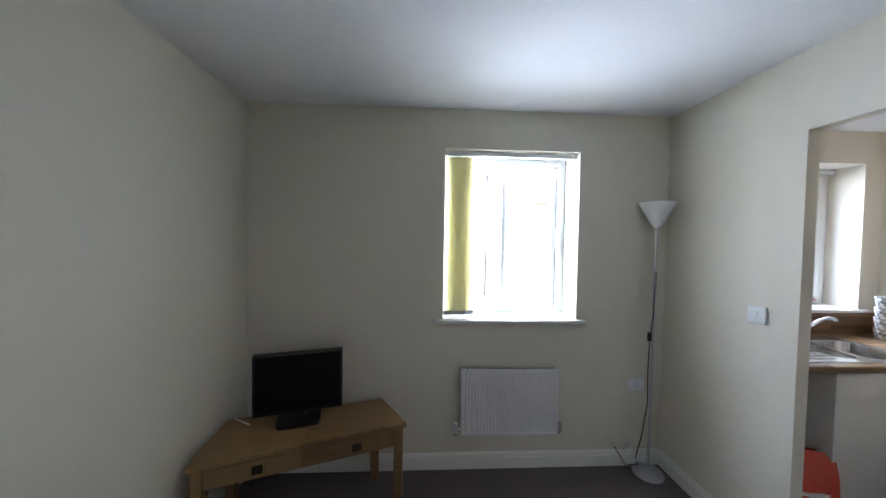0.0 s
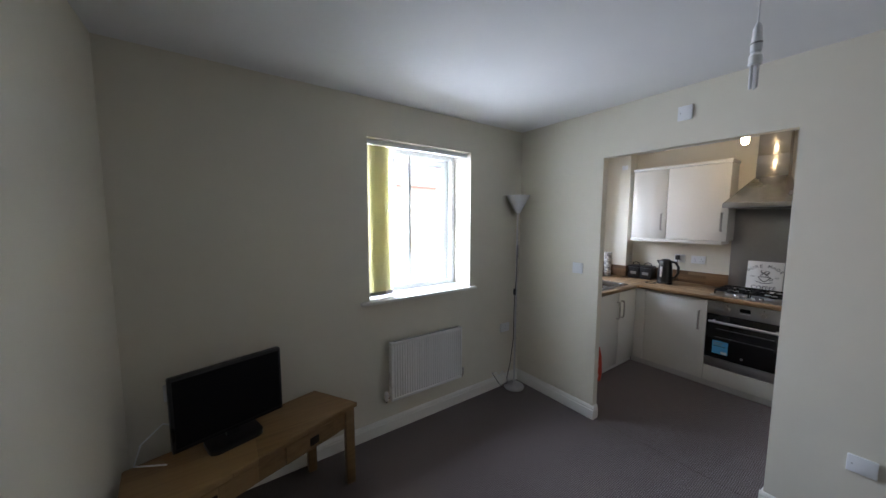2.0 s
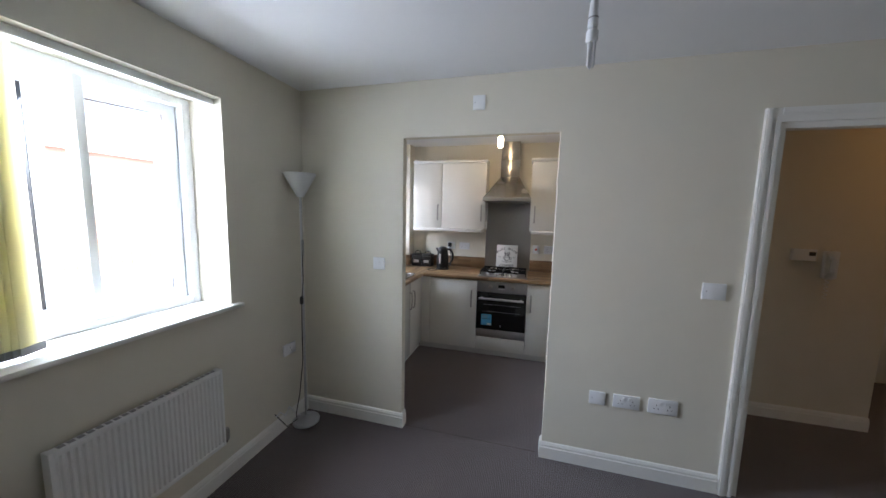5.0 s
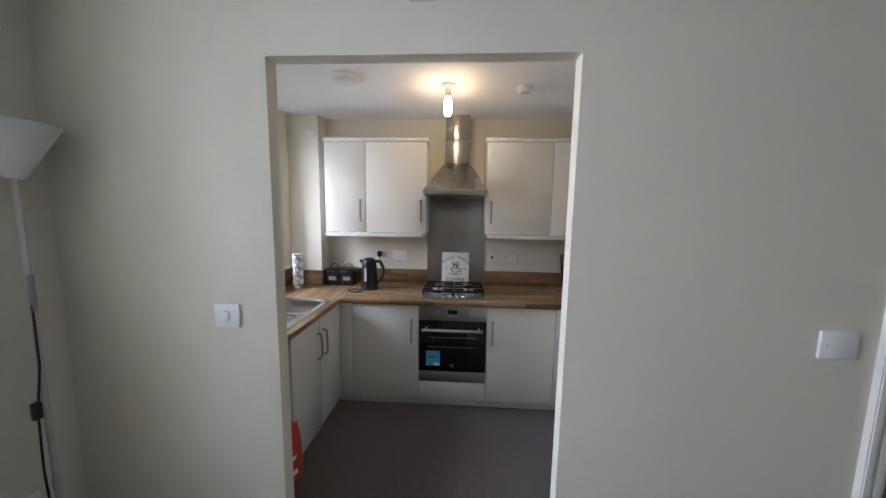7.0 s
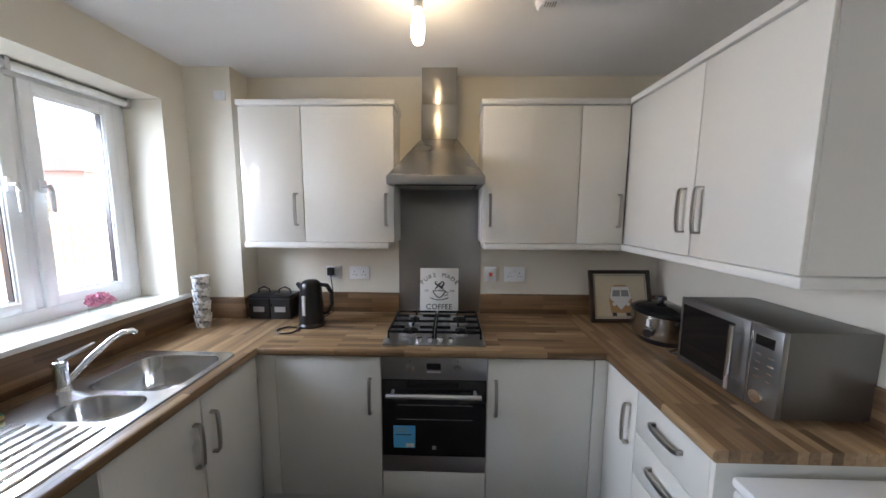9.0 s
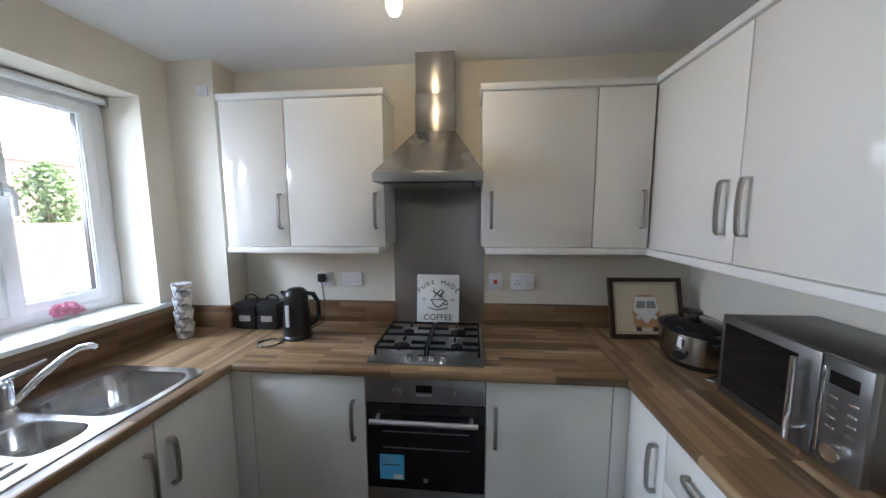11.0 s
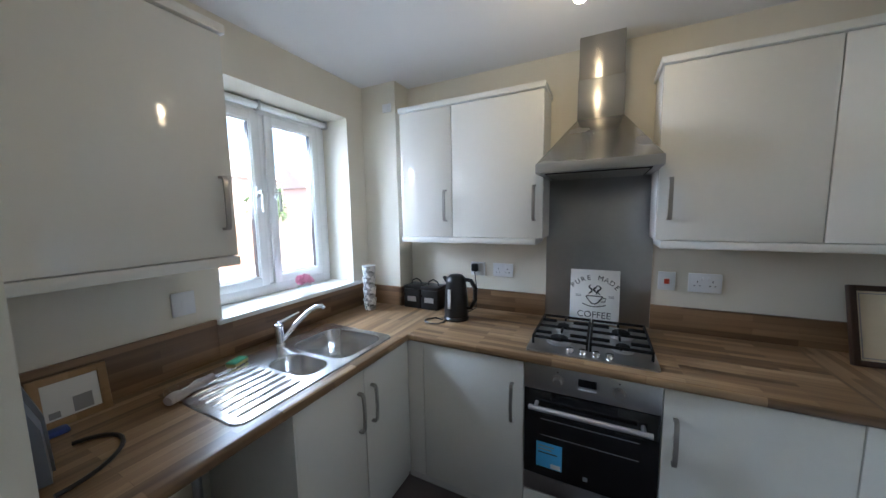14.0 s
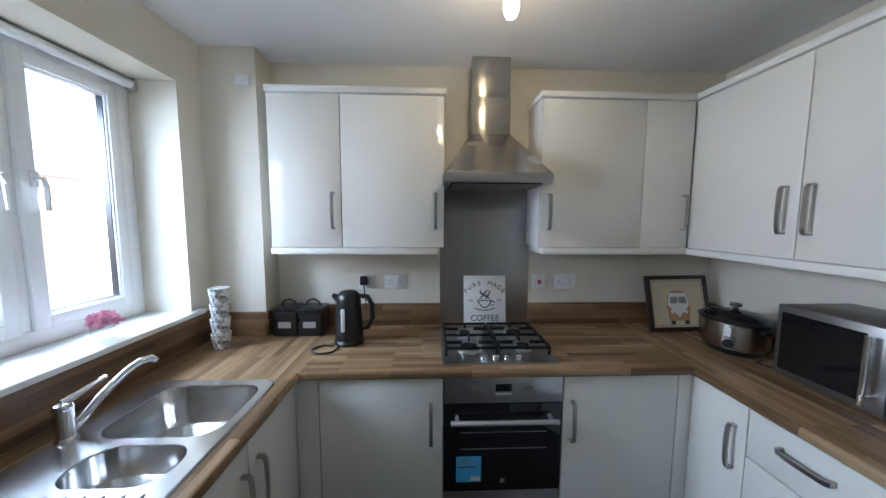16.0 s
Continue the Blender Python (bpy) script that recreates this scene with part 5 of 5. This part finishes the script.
front_piece("apron", 0.06, L_ - 0.06, TZ - 0.145, TZ - 0.03, -0.05, -0.03, OAK, tb)
for s0, s1 in ((0.13, 0.44), (0.60, 0.95)):
    dw = front_piece("drawer_front", s0, s1, TZ - 0.138, TZ - 0.042, -0.03, -0.018, OAK, tb)
    m_ = (s0 + s1) / 2
    pl = front_piece("pull", m_ - 0.025, m_ + 0.025, TZ - 0.11, TZ - 0.07, -0.018, -0.008, BRASS, dw, "dark bronze square pull")
for (lx, ly) in ((qa[0] - 0.05, qa[1] + 0.015), (qb[0] - 0.04, qb[1] - 0.045), (qc[0] + 0.045, qc[1] - 0.035), (qd[0] + 0.03, qd[1] + 0.06)):
    bm = cuboid(lx - 0.026, lx + 0.026, ly - 0.026, ly + 0.026, 0, TZ - 0.028, 0.004)
    part("leg", bm, OAK, tb)
part("side_apron", prism([(qa[0] - 0.035, qa[1] + 0.03), (qb[0] - 0.02, qb[1] - 0.03), (qb[0] - 0.04, qb[1] - 0.035), (qa[0] - 0.055, qa[1] + 0.025)], TZ - 0.145, TZ - 0.03), OAK, tb)
tagged(part("papers", cuboid(-2.40, -2.22, -0.42, -0.28, 0, 0.03, 0.002), PAPER), "white papers on the carpet under the table", "papers")

# television
tv = thing("television", "black flat screen television on a short stand", "television", (-2.44, -0.27, TZ), 15.7)
part("cabinet", cuboid(-0.245, 0.245, -0.012, 0.03, 0.055, 0.41, 0.006), BLACK, tv, local=True)
part("screen", cuboid(-0.232, 0.232, -0.0135, -0.012, 0.075, 0.397), SCREEN, tv, "dark switched-off screen", local=True)
part("neck", cuboid(-0.03, 0.03, 0.0, 0.025, 0.02, 0.08, 0.004), BLACK, tv, local=True)
part("stand_base", prism(rounded(-0.12, 0.12, -0.085, 0.075, 0.04), 0, 0.022), BLACK, tv, local=True)
part("speaker_strip", cuboid(-0.235, 0.235, -0.014, -0.012, 0.058, 0.072), IRON, tv, local=True)
tagged(part("power_cable", tube([(-2.62, -0.22, TZ + 0.1), (-2.72, -0.19, TZ + 0.14), (-2.80, -0.22, TZ + 0.08), (-2.82, -0.26, TZ + 0.01), (-2.7, -0.32, TZ + 0.006)], 0.004, 6), PLASTIC), "white cable behind the television", "cable")
wall_plate("wall_socket", "white double wall socket behind the television", "socket", (-2.66, 0, 0.72), 0.15, 0.09, "-y", "socket", SG)

# radiator
RX0, RX1, RZ0, RZ1, RY = -1.452, -0.785, 0.272, 0.725, -0.075
rd = thing("radiator", "white ribbed panel radiator under the window", "radiator", (-1.12, -0.04, RZ0))
bm = bmesh.new()
n_ = 30
prev = None
for i in range(n_ * 4 + 1):
    x = RX0 + 0.012 + (RX1 - RX0 - 0.024) * i / (n_ * 4)
    dy = 0.0 if i % 4 in (0, 1) else 0.007
    pair = [bm.verts.new((x, RY + dy, z)) for z in (RZ0 + 0.02, RZ1 - 0.02)]
    if prev:
        bm.faces.new((prev[0], pair[0], pair[1], prev[1]))
    prev = pair
part("panel", bm, ENAMEL, rd)
part("back_panel", cuboid(RX0 + 0.01, RX1 - 0.01, -0.045, -0.03, RZ0 + 0.01, RZ1 - 0.015), ENAMEL, rd)
for x in (RX0, RX1 - 0.014):
    part("side_cover", cuboid(x, x + 0.014, RY - 0.002, -0.03, RZ0, RZ1, 0.003), ENAMEL, rd)
for z in (RZ0, RZ1 - 0.022):
    part("seam", cuboid(RX0 + 0.013, RX1 - 0.013, RY - 0.002, RY + 0.012, z, z + 0.022, 0.003), ENAMEL, rd)
gr_ = part("top_grille", cuboid(RX0 + 0.013, RX1 - 0.013, RY + 0.013, -0.031, RZ1 - 0.008, RZ1 - 0.004), ENAMEL, rd)
for i in range(22):
    x = RX0 + 0.035 + i * 0.028
    part("grille_slot", cuboid(x, x + 0.02, RY + 0.018, -0.036, RZ1 - 0.004, RZ1 - 0.003), GREY_INK, gr_)
for x, s in ((RX0 - 0.03, 1), (RX1 + 0.025, -1)):
    bm = tube([(x, 0.0, RZ0 - 0.005), (x, -0.045, RZ0 - 0.005), (x, -0.05, RZ0 + 0.035)], 0.008, 10)
    tube([(x, -0.05, RZ0 + 0.03), (x + s * 0.04, -0.05, RZ0 + 0.03)], 0.012, 10, bm)
    part("pipe", bm, CHROME, rd)
    part("valve", lathe(x, -0.05, [(0.014, RZ0 + 0.01), (0.016, RZ0 + 0.02), (0.016, RZ0 + 0.06), (0.012, RZ0 + 0.075)], 14), PLASTIC if s > 0 else NICKEL, rd)
for x in (RX0 + 0.15, RX1 - 0.15):
    part("bracket", cuboid(x - 0.015, x + 0.015, -0.03, 0.0, RZ0 + 0.05, RZ1 - 0.08), ENAMEL, rd)

# floor lamp
lx, ly = -0.15, -0.10
fl = thing("floor_lamp", "silver floor lamp with a white cone uplighter shade", "floor lamp", (lx, ly, 0))
part("base", lathe(lx, ly, [(0.095, 0), (0.098, 0.01), (0.092, 0.022), (0.03, 0.035), (0.014, 0.05)], 32), ALU, fl)
part("pole", tube([(lx, ly, 0.04), (lx, ly, 0.68), (lx, ly, 1.70)], 0.0085, 12), ALU, fl)
part("joint", lathe(lx, ly, [(0.011, 0.66), (0.011, 0.69)], 12), ALU, fl)
part("shade", lathe(lx, ly, [(0.02, 1.70), (0.03, 1.715), (0.108, 1.86), (0.110, 1.865), (0.104, 1.862), (0.028, 1.722), (0.01, 1.72)], 36), FROST, fl, "white cone shade")
part("power_cord", tube([(lx - 0.008, ly - 0.012, 1.35), (lx - 0.012, ly - 0.014, 1.1), (lx - 0.03, ly - 0.012, 0.95), (lx - 0.035, ly - 0.012, 0.75), (lx - 0.02, ly + 0.0, 0.5), (lx - 0.05, ly + 0.01, 0.25), (lx - 0.07, ly + 0.03, 0.10), (lx - 0.04, ly + 0.05, 0.03), (lx - 0.12, ly + 0.07, 0.02), (lx - 0.20, ly + 0.10, 0.16)], 0.0035, 8), BLACK, fl)
part("cord_switch", cuboid(lx - 0.045, lx - 0.022, ly - 0.024, ly - 0.004, 0.93, 0.99, 0.006), BLACK, fl)
part("cord_clip", cuboid(lx - 0.012, lx + 0.004, ly - 0.016, ly - 0.006, 1.28, 1.40, 0.003), GREY_INK, fl)
tagged(part("aerial_cable", tube([(-0.36, -0.02, 0.15), (-0.33, -0.03, 0.17), (-0.29, -0.035, 0.12), (-0.24, -0.03, 0.16), (-0.2, -0.03, 0.1), (-0.12, -0.035, 0.012), (-0.06, -0.05, 0.008)], 0.005, 8), PLASTIC), "loose white cable along the skirting", "cable")

# vertical blind drawn aside at the living room window
vb = thing("vertical_blind", "cream vertical blind slats drawn to one side", "blind", (-1.48, 0.06, LW[2]))
part("headrail", cuboid(LW[0] + 0.005, LW[1] - 0.005, 0.045, 0.085, LW[3] - 0.035, LW[3] - 0.002, 0.004), PLASTIC, vb)
for i in range(9):
    x = LW[0] + 0.035 + i * 0.017
    bm = cuboid(-0.0006, 0.0006, -0.043, 0.043, LW[2] + 0.05, LW[3] - 0.04)
    bm.transform(pose(x + 0.012, 0.065, 0, 0, 0, -70 + 2 * (i % 3)))
    sl = part("slat", bm, BLIND, vb)
    bm = cuboid(-0.002, 0.002, -0.042, 0.042, LW[2] + 0.02, LW[2] + 0.05)
    bm.transform(pose(x + 0.012, 0.065, 0, 0, 0, -70 + 2 * (i % 3)))
    part("weight", bm, GREY_INK, sl)

# ---- hall ----
hl = new("hall_light", bpy.data.lights.new("hall_light", "POINT"))
hl.data.energy, hl.data.color, hl.data.shadow_soft_size = 0.4, (1.0, 0.55, 0.20), 0.08
hl.location = (0.55, -4.75, 2.30)
ic = thing("intercom", "white door intercom with a curled handset", "intercom", (1.0, -3.85, 1.2), -90)
part("panel", cuboid(-0.20, -0.05, -0.03, 0, 0.11, 0.2, 0.006), PLASTIC, ic, local=True)
part("display", cuboid(-0.10, -0.06, -0.032, -0.03, 0.15, 0.18), INK, ic, local=True)
part("cradle", cuboid(0.0, 0.085, -0.035, 0, -0.02, 0.19, 0.008), PLASTIC, ic, local=True)
part("handset", tube([(0.03, -0.04, 0.17), (0.03, -0.065, 0.13), (0.03, -0.065, 0.03), (0.03, -0.04, -0.01)], [0.024, 0.017, 0.017, 0.024], 10), PLASTIC, ic, local=True)
part("cord", tube([(0.03 + 0.012 * math.cos(i * 1.2), -0.03 + 0.012 * math.sin(i * 1.2), -0.02 - 0.006 * i) for i in range(26)], 0.003, 6), PLASTIC, ic, local=True)
dh = thing("door_2", "white panelled flat entrance door at the hall's end", "door", (2.04, -5.0, 0), kind="structure")
part("leaf", cuboid(2.0, 2.045, -5.65, -4.8, 0.01, 2.05, 0.003), DOOR_WHITE, dh)
for z0, z1 in ((0.2, 0.9), (1.05, 1.9)):
    for y0, y1 in ((-5.53, -5.27), (-5.18, -4.92)):
        part("panel", cuboid(1.992, 2.0, y0, y1, z0, z1, 0.004), DOOR_WHITE, dh)
part("closer", cuboid(1.93, 1.99, -5.25, -5.0, 1.98, 2.04, 0.006), NICKEL, dh, "grey door closer")
